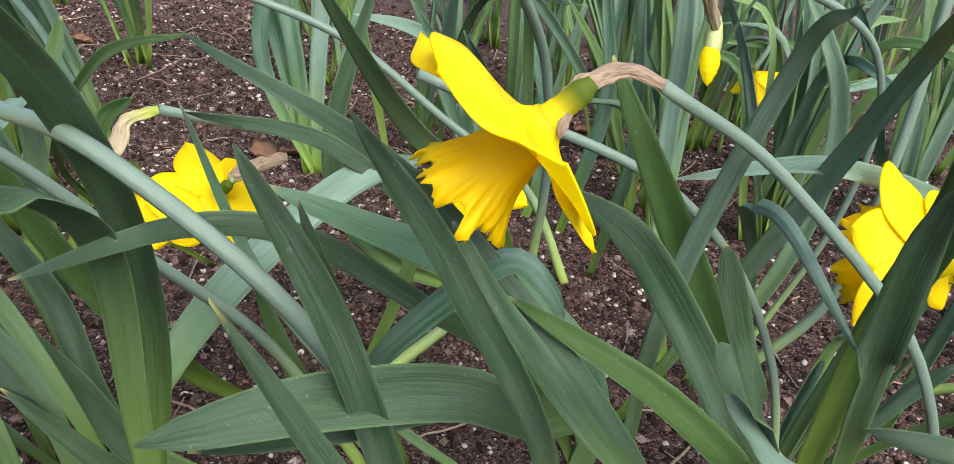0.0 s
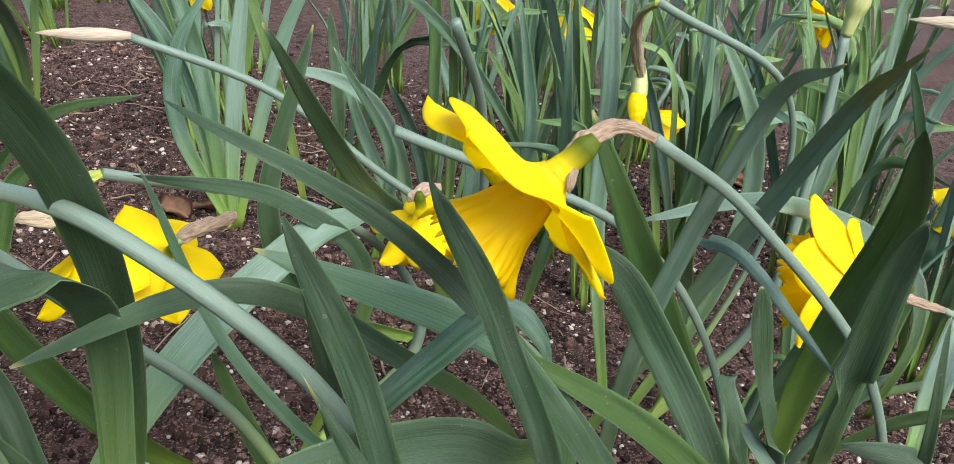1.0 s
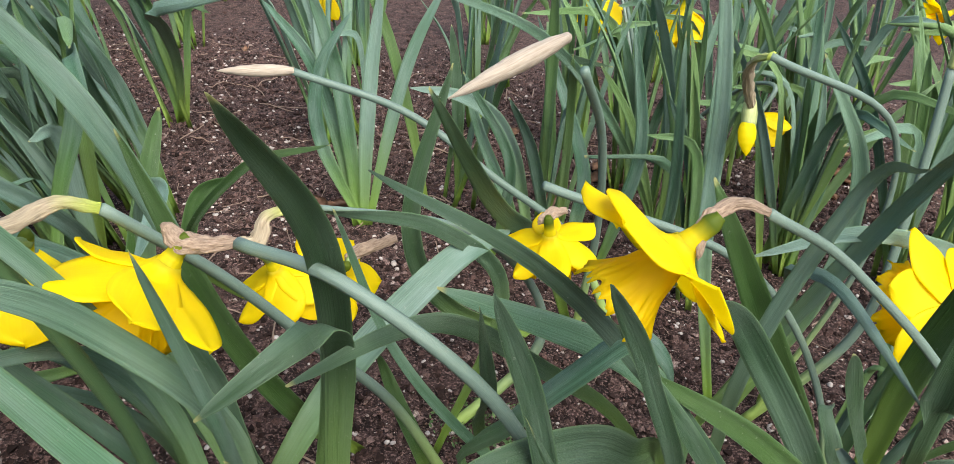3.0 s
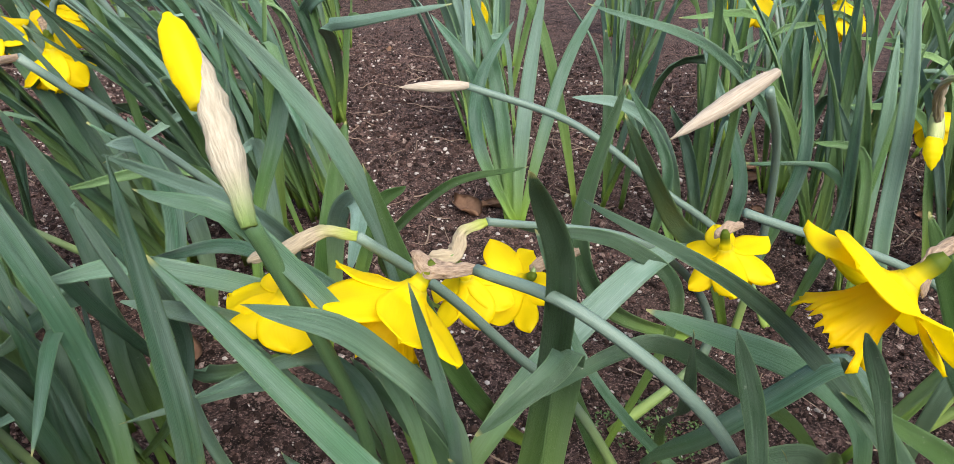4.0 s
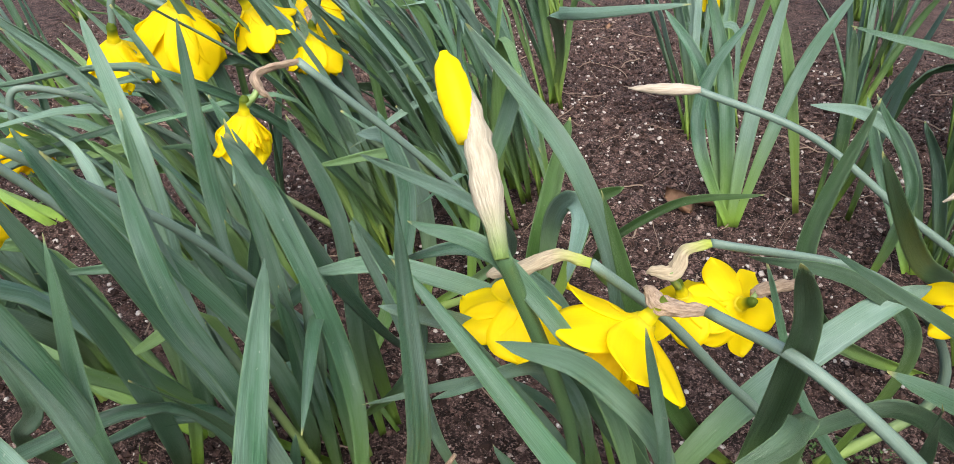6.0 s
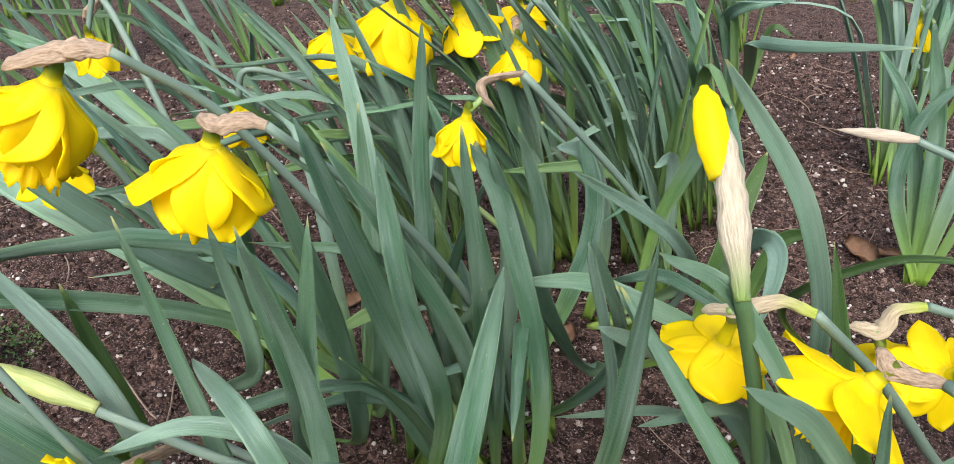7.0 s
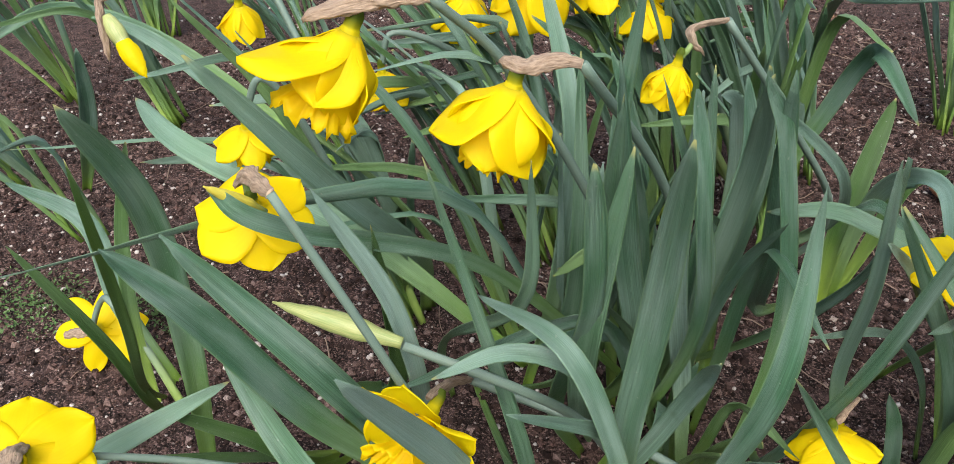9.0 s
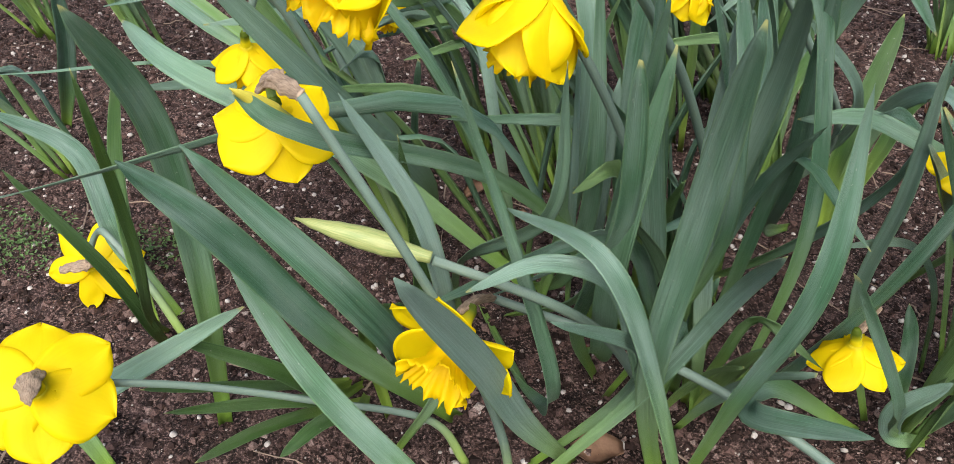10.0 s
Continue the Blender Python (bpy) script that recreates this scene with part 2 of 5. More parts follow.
def crumb_material():
    """Soil crumbs, from black and damp to pale and dry."""
    k = Mat("soil_crumb")
    isl = k.node("ShaderNodeNewGeometry").outputs["Random Per Island"]
    co = k.node("ShaderNodeTexCoord").outputs["Object"]
    col = k.ramp(isl, (0.0, (0.010, 0.006, 0.005)), (0.42, (0.044, 0.0258, 0.0220)), (0.78, (0.112, 0.067, 0.057)), (0.97, (0.20, 0.138, 0.120)), (1.0, (0.34, 0.28, 0.245)))
    col = k.mix(k.ramp(k.noise(co, 900.0, 3.0), (0.35, (0.7, 0.7, 0.7)), (0.6, (0, 0, 0))), col, (0.012, 0.008, 0.006))
    k.link(col, k.b.inputs["Base Color"])
    k.b.inputs["Roughness"].default_value = 0.92
    k.b.inputs["Specular IOR Level"].default_value = 0.12
    return k.m


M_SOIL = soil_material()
M_CRUMB = crumb_material()


# ---------------------------------------------------------------- mesh helpers
def link_mesh(name, bm, material, parent=None, label="", smooth=True):
    me = bpy.data.meshes.new(name)
    bm.to_mesh(me)
    bm.free()
    me.materials.append(material)
    if smooth:
        me.polygons.foreach_set("use_smooth", [True] * len(me.polygons))
    ob = new(name, me)
    if parent:
        ob.parent = parent
    if label:
        ob["label"] = label
    return ob


def part(name, bm, material, parent, label="", smooth=True):
    """One mesh under a thing or under a part; its vertices are in world metres."""
    ob = link_mesh(name, bm, material, None, label, smooth)
    ob.parent = parent
    p = parent
    m = Matrix.Identity(4)
    while p:
        m = p.matrix_basis @ m
        p = p.parent
    ob.data.transform(m.inverted())
    return ob


def spline(points, count):
    """Points at even steps along a smooth curve through a few."""
    c = [Vector(p) for p in points]
    x = [c[0] * 2 - c[1], *c, c[-1] * 2 - c[-2]]
    out = []
    for n in range(count + 1):
        v = n / count * (len(c) - 1)
        i = min(int(v), len(c) - 2)
        f = v - i
        a, b, d, e = x[i:i + 4]
        out.append(0.5 * (b * 2 + (d - a) * f + (a * 2 - b * 5 + d * 4 - e) * f * f + (b * 3 - a - d * 3 + e) * f ** 3))
    return out


def smooth(f):
    f = max(0.0, min(1.0, f))
    return f * f * (3 - 2 * f)


def grid_faces(bm, rows, uvs, wrap=False):
    """Faces over rows of vertices, with texture places."""
    lay = bm.loops.layers.uv.verify()
    n = len(rows[0])
    for i in range(len(rows) - 1):
        for j in range(n if wrap else n - 1):
            k = (j + 1) % n
            quad = [rows[i][j], rows[i][k], rows[i + 1][k], rows[i + 1][j]]
            if len(set(quad)) < 3:
                continue
            try:
                f = bm.faces.new(quad)
            except ValueError:
                continue
            jj = j + 1
            for loop, (a, b) in zip(f.loops, ((i, j), (i, jj), (i + 1, jj), (i + 1, j))):
                loop[lay].uv = uvs(a, b)


def cap(bm, ring, v):
    lay = bm.loops.layers.uv.verify()
    for loop in bm.faces.new(ring).loops:
        loop[lay].uv = (0.5, v)


def strap(points, width, face, twist=0.0, seed=0, steps=26, blunt=0.5):
    """A strap leaf: fleshy, channelled, narrowing to a rounded tip. face: the way its upper side looks."""
    rnd = random.Random(seed)
    s = spline(points, steps)
    bm = bmesh.new()
    cross = 6
    fv = Vector(face).normalized()
    side_before = None
    fold = rnd.uniform(0.35, 0.8)
    phase, wob = rnd.uniform(0, 6.28), rnd.uniform(0.0006, 0.0018)
    up_rows, low_rows = [], []
    for i, p in enumerate(s):
        t = (s[min(i + 1, steps)] - s[max(i - 1, 0)]).normalized()
        side = t.cross(fv)
        if side.length < 0.25 and side_before:
            side = side_before - t * side_before.dot(t)
        side.normalize()
        if side_before and side.dot(side_before) < 0:
            side = -side
        side_before = side.copy()
        f = i / steps
        sd = Matrix.Rotation(radians(twist) * (f - 0.55), 3, t) @ side
        nrm = sd.cross(t).normalized()
        taper = 0.58 + 0.42 * smooth(f / 0.42)
        g = max(0.0, (f - 0.42) / 0.58)
        tipw = max(0.0, 1 - g ** (1.9 + 1.3 * blunt)) ** 0.70
        w = width * taper * (0.06 + 0.94 * tipw) * 0.5
        thick = 0.0011 * (1.5 - 0.9 * f) * (0.35 + 0.65 * tipw)
        wave = wob * math.sin(f * 11 + phase) * f
        up, low = [], []
        for j in range(cross + 1):
            a = j / cross * 2 - 1
            dish = (0.55 * abs(a) + 0.45 * a * a - 0.4) * w * fold * (1.0 - 0.5 * f) + wave * a
            q = p + sd * (a * w) + nrm * dish
            e = 1 - 0.85 * a * a
            up.append(bm.verts.new(q + nrm * thick * 0.4 * e))
            low.append(bm.verts.new(q - nrm * thick * (0.6 * e + 0.5 * max(0, 1 - abs(a) * 3))))
        up_rows.append(up)
        low_rows.append(low)
    rows = [u + lo[::-1] for u, lo in zip(up_rows, low_rows)]
    c2 = 2 * cross + 1

    def uvs(i, j):
        j = j if j <= cross else (c2 - j if j <= c2 else 0)
        return (j / cross, i / steps)

    grid_faces(bm, rows, uvs, True)
    cap(bm, rows[-1], 0.99)
    cap(bm, rows[0][::-1], 0.0)
    bmesh.ops.recalc_face_normals(bm, faces=bm.faces)
    return bm


def tube(points, radii, sides=10, steps=24, ridge=0.0, flat=1.0, seed=0, crumple=0.0, pleat=0.0):
    """A tube along a curve, its radius given at even steps."""
    rnd = random.Random(seed)
    s = spline(points, steps)
    bm = bmesh.new()
    rows = []
    ref = None
    off = Vector((rnd.uniform(0, 50), rnd.uniform(0, 50), rnd.uniform(0, 50)))
    for i, p in enumerate(s):
        t = (s[min(i + 1, steps)] - s[max(i - 1, 0)]).normalized()
        if ref is None:
            ref = t.orthogonal().normalized()
        ref = (ref - t * ref.dot(t)).normalized()
        b = t.cross(ref)
        v = i / steps * (len(radii) - 1)
        k = min(int(v), len(radii) - 2)
        f = v - k
        f = f * f * (3 - 2 * f)
        r = radii[k] * (1 - f) + radii[k + 1] * f
        ring = []
        for j in range(sides):
            a = 2 * math.pi * j / sides
            d = ref * math.cos(a) + b * math.sin(a) * flat
            q = r * (1 + ridge * math.cos(a * 4))
            if crumple:
                q *= 1 + crumple * noise.noise((p + d * r) * 190 + off) + crumple * 0.6 * noise.noise(Vector((a * 2.2, i * 0.2, 0)) + off)
            if pleat:
                turn = a + 0.9 * noise.noise(Vector((i * 0.07, 0, 0)) + off)
                q *= 1 + pleat * math.sin(turn * 6 + off.x) * (0.6 + 0.6 * noise.noise(Vector((math.cos(a), math.sin(a), i * 0.12)) + off))
            ring.append(bm.verts.new(p + d * q))
        rows.append(ring)
    grid_faces(bm, rows, lambda i, j: (j / sides, i / steps), True)
    cap(bm, rows[-1], 1.0)
    cap(bm, rows[0][::-1], 0.0)
    bmesh.ops.recalc_face_normals(bm, faces=bm.faces)
    return bm


# ---------------------------------------------------------------- kinds of things
COUNT = [0]


def seed_next():
    COUNT[0] += 1
    return COUNT[0]


def plant(x, y, label, group="daffodils in the bed"):
    ob = new("daffodil_plant")
    ob.empty_display_size = 0.02
    ob.location = (x, y, 0.0)
    return tagged(ob, label, "daffodil", group)


def leaf(p, width, face, *points, twist=0.0, fresh=False, deep=False, young=False, blunt=0.5, steps=26):
    n = seed_next()
    tw = twist or random.Random(n).uniform(-24, 24)
    return part("leaf", strap(points, width, face, tw, n, steps, blunt), M_LEAF_YOUNG if young else M_LEAF_FRESH if fresh else M_LEAF_DEEP_SHADED if deep else M_LEAF, p)


def stem(p, r, *points, fresh=False):
    n = seed_next()
    return part("stem", tube(points, [r * 1.25, r * 1.1, r, r * 0.95, r * 0.9], 12, 30, 0.06, 0.86, n), M_STEM_FRESH if fresh else M_STEM, p)


def spathe(p, r, *points, pale=False):
    """The papery sheath at a flower's neck, wrinkled and torn open at its end."""
    n = seed_next()
    ends = [Vector(q) for q in points]
    ends.append(ends[-1] + (ends[-1] - ends[-2]).normalized() * r * 1.0 - Vector((0, 0, r * 0.6)))
    bm = tube(ends, [r * 0.72, r * 0.85, r * 1.05, r * 1.25, r * 1.15, r * 0.8, r * 0.4, r * 0.06], 28, 56, 0.06, 0.60, n, 0.36, 0.11)
    return part("spathe", bm, M_SPATHE_TAN if pale else M_SPATHE, p, "pale papery sheath" if pale else "brown papery sheath")


def pedicel(p, *points):
    """The short stalk that carries a flower out of its sheath."""
    a, b = Vector(points[0]), Vector(points[-1])
    sag = Vector((0, 0, -0.15 * (b - a).length))
    line = [a - (b - a) * 0.1, a.lerp(b, 0.33) + sag, a.lerp(b, 0.66) + sag * 0.6, b]
    return part("pedicel", tube(line, [0.0018, 0.0021, 0.0025, 0.0033], 12, 16, 0.04, 1.0, seed_next()), M_PEDICEL, p)


def spindle(name, p, a, b, r, material, label, blunt=False, bend=0.0, crumple=0.05, neck=0.0):
    """A closed bud: fat in the middle, pointed at its end."""
    n = seed_next()
    a, b = Vector(a), Vector(b)
    m = (a + b) / 2 + (b - a).orthogonal().normalized() * bend
    rad = [r * 0.55, r * 0.85, r, r * 0.97, r * 0.8, r * 0.5, r * 0.10]
    if blunt:
        rad = [r * 0.66, r * 0.8, r * 0.98, r, r * 0.95, r * 0.78, r * 0.25]
    if neck:
        rad = [r * neck, r * (neck * 0.6 + 0.36), *rad[2:]]
    return part(name, tube([a, m, b], rad, 16, 30, 0.03, 0.9, n, crumple), material, p, label)


def petal(head, at, s, tl, ang, sw, ln, half, rnd, inner, blunt=3.2, bend=0.0):
    """One petal: it leaves the funnel, bends outwards, broad in the middle, with a small point."""
    bm = bmesh.new()
    nu, nv = 10, 18
    curl, dish, ph = rnd.uniform(-0.3, 0.35) + bend, rnd.uniform(0.05, 0.30), rnd.uniform(0, 6)
    skew, off = rnd.uniform(-0.10, 0.10), Vector((rnd.uniform(0, 40), rnd.uniform(0, 40), 0))
    ca, sa = math.sin(ang), math.cos(ang)
    out, fwd = s * (0.122 + 0.012 * (1 - inner)), tl * 0.70
    start = radians(20) if sw > 0.8 else radians(46)
    tops, lows = [], []
    for a in range(nv + 1):
        f = a / nv
        th = start + (sw - start) * smooth(f / 0.34) + curl * max(0, f - 0.35)
        if a:
            out += ln / nv * math.sin(th)
            fwd += ln / nv * math.cos(th)
        rise = 0.42 + 0.58 * math.sin(min(1, f / 0.50) * math.pi / 2)
        fall = 1 - max(0, (f - 0.50) / 0.50) ** blunt
        w = half * rise * fall * (1 + 0.035 * math.sin(f * 12 + ph) * f) + 0.0003
        wrap = 1 - smooth(f / 0.5)
        top, low = [], []
        for b in range(nu + 1):
            e = b / nu * 2 - 1
            lift = dish * w * e * e * (0.4 + 0.6 * f) * (1 - wrap)
            lift += ln * (0.020 * f * math.sin(e * 2.4 + f * 4 + ph) + 0.022 * f * abs(e) ** 3 * math.sin(f * 8 + ph * 2 + e * 2))
            lift += 0.065 * ln * f * noise.noise(Vector((e * 1.3, f * 2.5, 0)) + off)
            lift += 0.012 * ln * math.exp(-(e / 0.16) ** 2) * (1 - f)
            r, zz = out - lift * math.cos(th), fwd + lift * math.sin(th)
            x = e * w + skew * w * f * f
            rr = max(r, 0.10 * s)
            t1 = x / rr
            bx, by = rr * math.sin(t1) * wrap + x * (1 - wrap), r * math.cos(t1) * wrap + r * (1 - wrap)
            v = Vector((ca * by + sa * bx, sa * by - ca * bx, zz))
            dn = Vector((ca * math.cos(th), sa * math.cos(th), -math.sin(th))) * 0.00035
            top.append(bm.verts.new(at(v - dn)))
            low.append(bm.verts.new(at(v + dn)))
        tops.append(top)
        lows.append(low)
    rows = [t + lo[::-1] for t, lo in zip(tops, lows)]
    c2 = 2 * nu + 1
    grid_faces(bm, rows, lambda i2, j2: ((j2 if j2 <= nu else (c2 - j2 if j2 <= c2 else 0)) / nu, i2 / nv), True)
    cap(bm, rows[-1], 1.0)
    cap(bm, rows[0][::-1], 0.0)
    bmesh.ops.recalc_face_normals(bm, faces=bm.faces)
    return part("petal", bm, M_PETAL, head)


def flower(p, neck, face, size=0.042, sweep=65.0, cup=0.85, roll=0.0, sweeps=None, lengths=None, orange=False, flare=1.0, wide=1.0, tube_len=0.30, wides=None, blunt=3.2, bends=None):
    """A trumpet daffodil: ovary and funnel, six petals in two rings and a frilled corona. face: the way that it looks.
    sweep: degrees between the petals and that way."""
    n = seed_next()
    rnd = random.Random(n)
    neck, z = Vector(neck), Vector(face).normalized()
    up = Vector((0, 0, 1)) - z * z.z
    if up.length < 0.15:
        up = Vector((0, 1, 0)) - z * z.y
    up.normalize()
    x = up.cross(z).normalized()
    fr = Matrix((x, up, z)).transposed()
    if roll:
        fr = fr @ Matrix.Rotation(radians(roll), 3, "Z")

    def at(v):
        return neck + fr @ Vector(v)

    s = size
    tl = s * tube_len
    head = part("flower", tube([at((0, 0, -0.20 * s)), at((0, 0, 0.0)), at((0, 0, tl * 0.45)), at((0, 0, tl))],
                               [s * 0.06, s * 0.10, s * 0.098, s * 0.10, s * 0.112, s * 0.128, s * 0.135], 16, 24, 0.05, 1.0, n, 0.04), M_TUBE, p,
                "yellow trumpet daffodil flower" if not orange else "yellow daffodil flower with an orange cup")
    for i in range(6):
        ang = radians(60 * i + rnd.uniform(-6, 6))
        sw = radians((sweeps[i] if sweeps else sweep) + rnd.uniform(-6, 6))
        ln = s * (lengths[i] if lengths else 1.0) * rnd.uniform(1.0, 1.12)
        half = s * (0.325 if i % 2 else 0.375) * wide * (wides[i] if wides else 1.0)
        petal(head, at, s, tl, ang, sw, ln, half, rnd, i % 2, blunt, bends[i] if bends else 0.0)
    # corona with a ruffled, notched rim
    bm = bmesh.new()
    ns, nr = 96, 14
    outer, inn = [], []
    length = s * cup
    ph = [rnd.uniform(0, 6.28) for _ in range(4)]
    off = Vector((rnd.uniform(0, 40), rnd.uniform(0, 40), n))
    for a in range(nr + 1):
        f = a / nr
        r0 = s * (0.105 + 0.235 * f ** 0.7 + 0.18 * flare * max(0, f - 0.62) ** 1.3 / 0.285)
        ro, ri = [], []
        for b in range(ns):
            th = 2 * math.pi * b / ns
            ruf = f ** 6
            ring = Vector((math.cos(th), math.sin(th), 0.0))
            warp = th + 0.8 * noise.noise(ring * 1.7 + off)
            swell = noise.noise(ring * 1.5 + off + Vector((0, 0, f * 0.8)))
            fold = math.sin(warp * 6 + ph[1]) * (0.55 + 1.1 * noise.noise(ring * 2.2 - off)) + 0.9 * noise.noise(ring * 4.2 + off)
            r = r0 * (1 + 0.03 * math.cos(th * 6 + ph[0]) * f + 0.10 * swell * f + 0.07 * f * noise.noise(ring * 2.6 + off * 0.7 + Vector((0, 0, f * 2.6))) + ruf * (0.17 * fold + 0.06 * f * f * math.sin(warp * 19 + ph[2])))
            notch = 0.10 * noise.noise(ring * 2.6 + off) + 0.09 * noise.noise(ring * 6.5 + off) + 0.05 * abs(math.sin(warp * 11 + ph[3])) + 0.05 * noise.noise(ring * 15 + off)
            zz = tl * 0.80 + length * f + f ** 4 * s * notch * 1.5
            ro.append(bm.verts.new(at((r * math.cos(th), r * math.sin(th), zz))))
            q = r - 0.0006
            ri.append(bm.verts.new(at((q * math.cos(th), q * math.sin(th), zz + 0.0002))))
        outer.append(ro)
        inn.append(ri)
    rows = outer + inn[::-1]
    grid_faces(bm, rows, lambda i2, j2: (j2 / ns * 6, (i2 if i2 <= nr else 2 * nr + 1 - i2) / nr), True)
    bmesh.ops.recalc_face_normals(bm, faces=bm.faces)
    part("corona", bm, M_CORONA_ORANGE if orange else M_CORONA, head, "orange frilled cup" if orange else "frilled deep yellow trumpet")
    return head


def young_plant(x, y, height, count, seed, spread=0.5, width=0.0125, lean=(0, 0), fresh=0.2, label="clump of upright blue-green daffodil leaves in bare soil"):
    """A clump of leaves that rise from one foot and arch apart."""
    rnd = random.Random(seed)
    p = plant(x, y, label)
    for i in range(count):
        az = rnd.uniform(0, 6.283)
        h = height * rnd.uniform(0.6, 1.08)
        out = h * spread * rnd.uniform(0.05, 1.0) ** 1.2
        dx, dy = math.cos(az) * out + lean[0] * h, math.sin(az) * out + lean[1] * h
        fx, fy = x + rnd.gauss(0, 0.012), y + rnd.gauss(0, 0.012)
        droop = rnd.random() < 0.28
        pts = [(fx, fy, 0.0), (fx + dx * 0.26, fy + dy * 0.26, h * 0.37), (fx + dx * 0.60, fy + dy * 0.60, h * 0.74)]
        pts.append((fx + dx * (1.5 if droop else 1.0), fy + dy * (1.5 if droop else 1.0), h * (0.78 if droop else 1.0)))
        a2 = rnd.uniform(0, 6.283)
        face = (math.cos(a2) + dx * 2 / h, math.sin(a2) - 0.5 + dy * 2 / h, 0.35)
        leaf(p, width * rnd.uniform(0.75, 1.15), face, *pts, young=rnd.random() < fresh, deep=rnd.random() < 0.12, steps=14)
    return p


# ---------------------------------------------------------------- ground
def ground_height(x, y):
    v = Vector((x, y, 0.0))
    return (0.010 * noise.noise(v * 2.3) + 0.006 * noise.noise(v * 9) + 0.0045 * noise.noise(v * 31) + 0.003 * noise.noise(v * 83))


def build_ground():
    """One sheet: fine near the plants, coarse out to the horizon."""
    xs = [-2.6 + 0.014 * i for i in range(int(4.0 / 0.014) + 1)]
    ys = [-0.6 + 0.014 * i for i in range(int(3.2 / 0.014) + 1)]
    far = [3, 5, 9, 16, 30, 60, 150, 400]
    xs = [-2.6 - d for d in far[::-1]] + xs + [xs[-1] + d for d in far]
    ys = [-0.6 - d for d in far[::-1]] + ys + [ys[-1] + d for d in far]
    verts = [(x, y, ground_height(x, y)) for y in ys for x in xs]
    n = len(xs)
    faces = [(j * n + i, j * n + i + 1, (j + 1) * n + i + 1, (j + 1) * n + i) for j in range(len(ys) - 1) for i in range(n - 1)]
    me = bpy.data.meshes.new("ground")
    me.from_pydata(verts, [], faces)
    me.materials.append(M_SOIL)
    me.polygons.foreach_set("use_smooth", [True] * len(me.polygons))
    return tagged(new("ground", me), "dark brown crumbly garden soil with pale grit", "soil", kind="structure")


build_ground()


def lump(seed, round_):
    """Points and faces of a small uneven lump about 1 in radius."""
    bm = bmesh.new()
    if round_:
        bmesh.ops.create_icosphere(bm, subdivisions=1, radius=1.0)
    else:
        vs = [bm.verts.new(v) for v in ((1, 0, 0), (0, 1, 0), (-1, 0, 0), (0, -1, 0), (0, 0, 1), (0, 0, -1))]
        for i in range(4):
            bm.faces.new((vs[i], vs[(i + 1) % 4], vs[4]))
            bm.faces.new((vs[(i + 1) % 4], vs[i], vs[5]))
    bm.verts.index_update()
    pts = [v.co * (1 + (0.35 if round_ else 0.55) * noise.noise(v.co * 1.3 + Vector((seed * 3.7, 0, 0)))) for v in bm.verts]
    faces = [[v.index for v in f.verts] for f in bm.faces]
    bm.free()
    return np.array([tuple(p) for p in pts]), np.array(faces)


def scatter(name, material, count, low, high, seed, area, label, category, flat=0.62, sink=0.25, round_=True):
    """Loose bits strewn over the soil: one joined mesh of small uneven lumps."""
    rng = np.random.default_rng(seed)
    kinds = [lump(seed + k, round_) for k in range(6)]
    all_v, all_f, k0 = [], [], 0
    for pts, fs in kinds:
        n = count // 6
        x = rng.uniform(area[0], area[1], n) + rng.normal(0, 0.12, n)
        y = rng.uniform(area[2], area[3], n) + rng.normal(0, 0.12, n)
        r = low * (high / low) ** (rng.random(n) ** 2.4)
        z = np.array([ground_height(p, q) for p, q in zip(x, y)]) + r * flat * (0.6 - sink)
        az, ti, ro = rng.uniform(0, 6.283, n), rng.uniform(-0.6, 0.6, n), rng.uniform(-0.6, 0.6, n)
        v = pts[None] * np.stack([r * rng.uniform(0.7, 1.3, n), r, r * flat], 1)[:, None]
        a, b, c = v[..., 0], v[..., 1], v[..., 2]
        ct, st, cr, sr = np.cos(ti)[:, None], np.sin(ti)[:, None], np.cos(ro)[:, None], np.sin(ro)[:, None]
        b, c = b * ct - c * st, b * st + c * ct
        a, c = a * cr + c * sr, c * cr - a * sr
        ca, sa = np.cos(az)[:, None], np.sin(az)[:, None]
        a, b = a * ca - b * sa, a * sa + b * ca
        all_v.append(np.stack([a + x[:, None], b + y[:, None], c + z[:, None]], -1).reshape(-1, 3))
        m = len(pts)
        all_f.append((fs[None] + (k0 + m * np.arange(n))[:, None, None]).reshape(-1, 3))
        k0 += n * m
    me = bpy.data.meshes.new(name)
    me.from_pydata(np.concatenate(all_v).tolist(), [], np.concatenate(all_f).tolist())
    me.materials.append(material)
    me.polygons.foreach_set("use_smooth", [round_] * len(me.polygons))
    return tagged(new(name, me), label, category, kind="stuff")


AREA = (-1.55, 0.72, -0.15, 1.5)
scatter("soil_crumbs", M_CRUMB, 165000, 0.0008, 0.0050, 11, AREA, "dark crumbs and small clods of loose soil", "soil crumbs", 0.8, round_=False)
scatter("grit", M_STONE, 18000, 0.0006, 0.0037, 12, AREA, "pale grit and small pebbles on the soil", "grit")


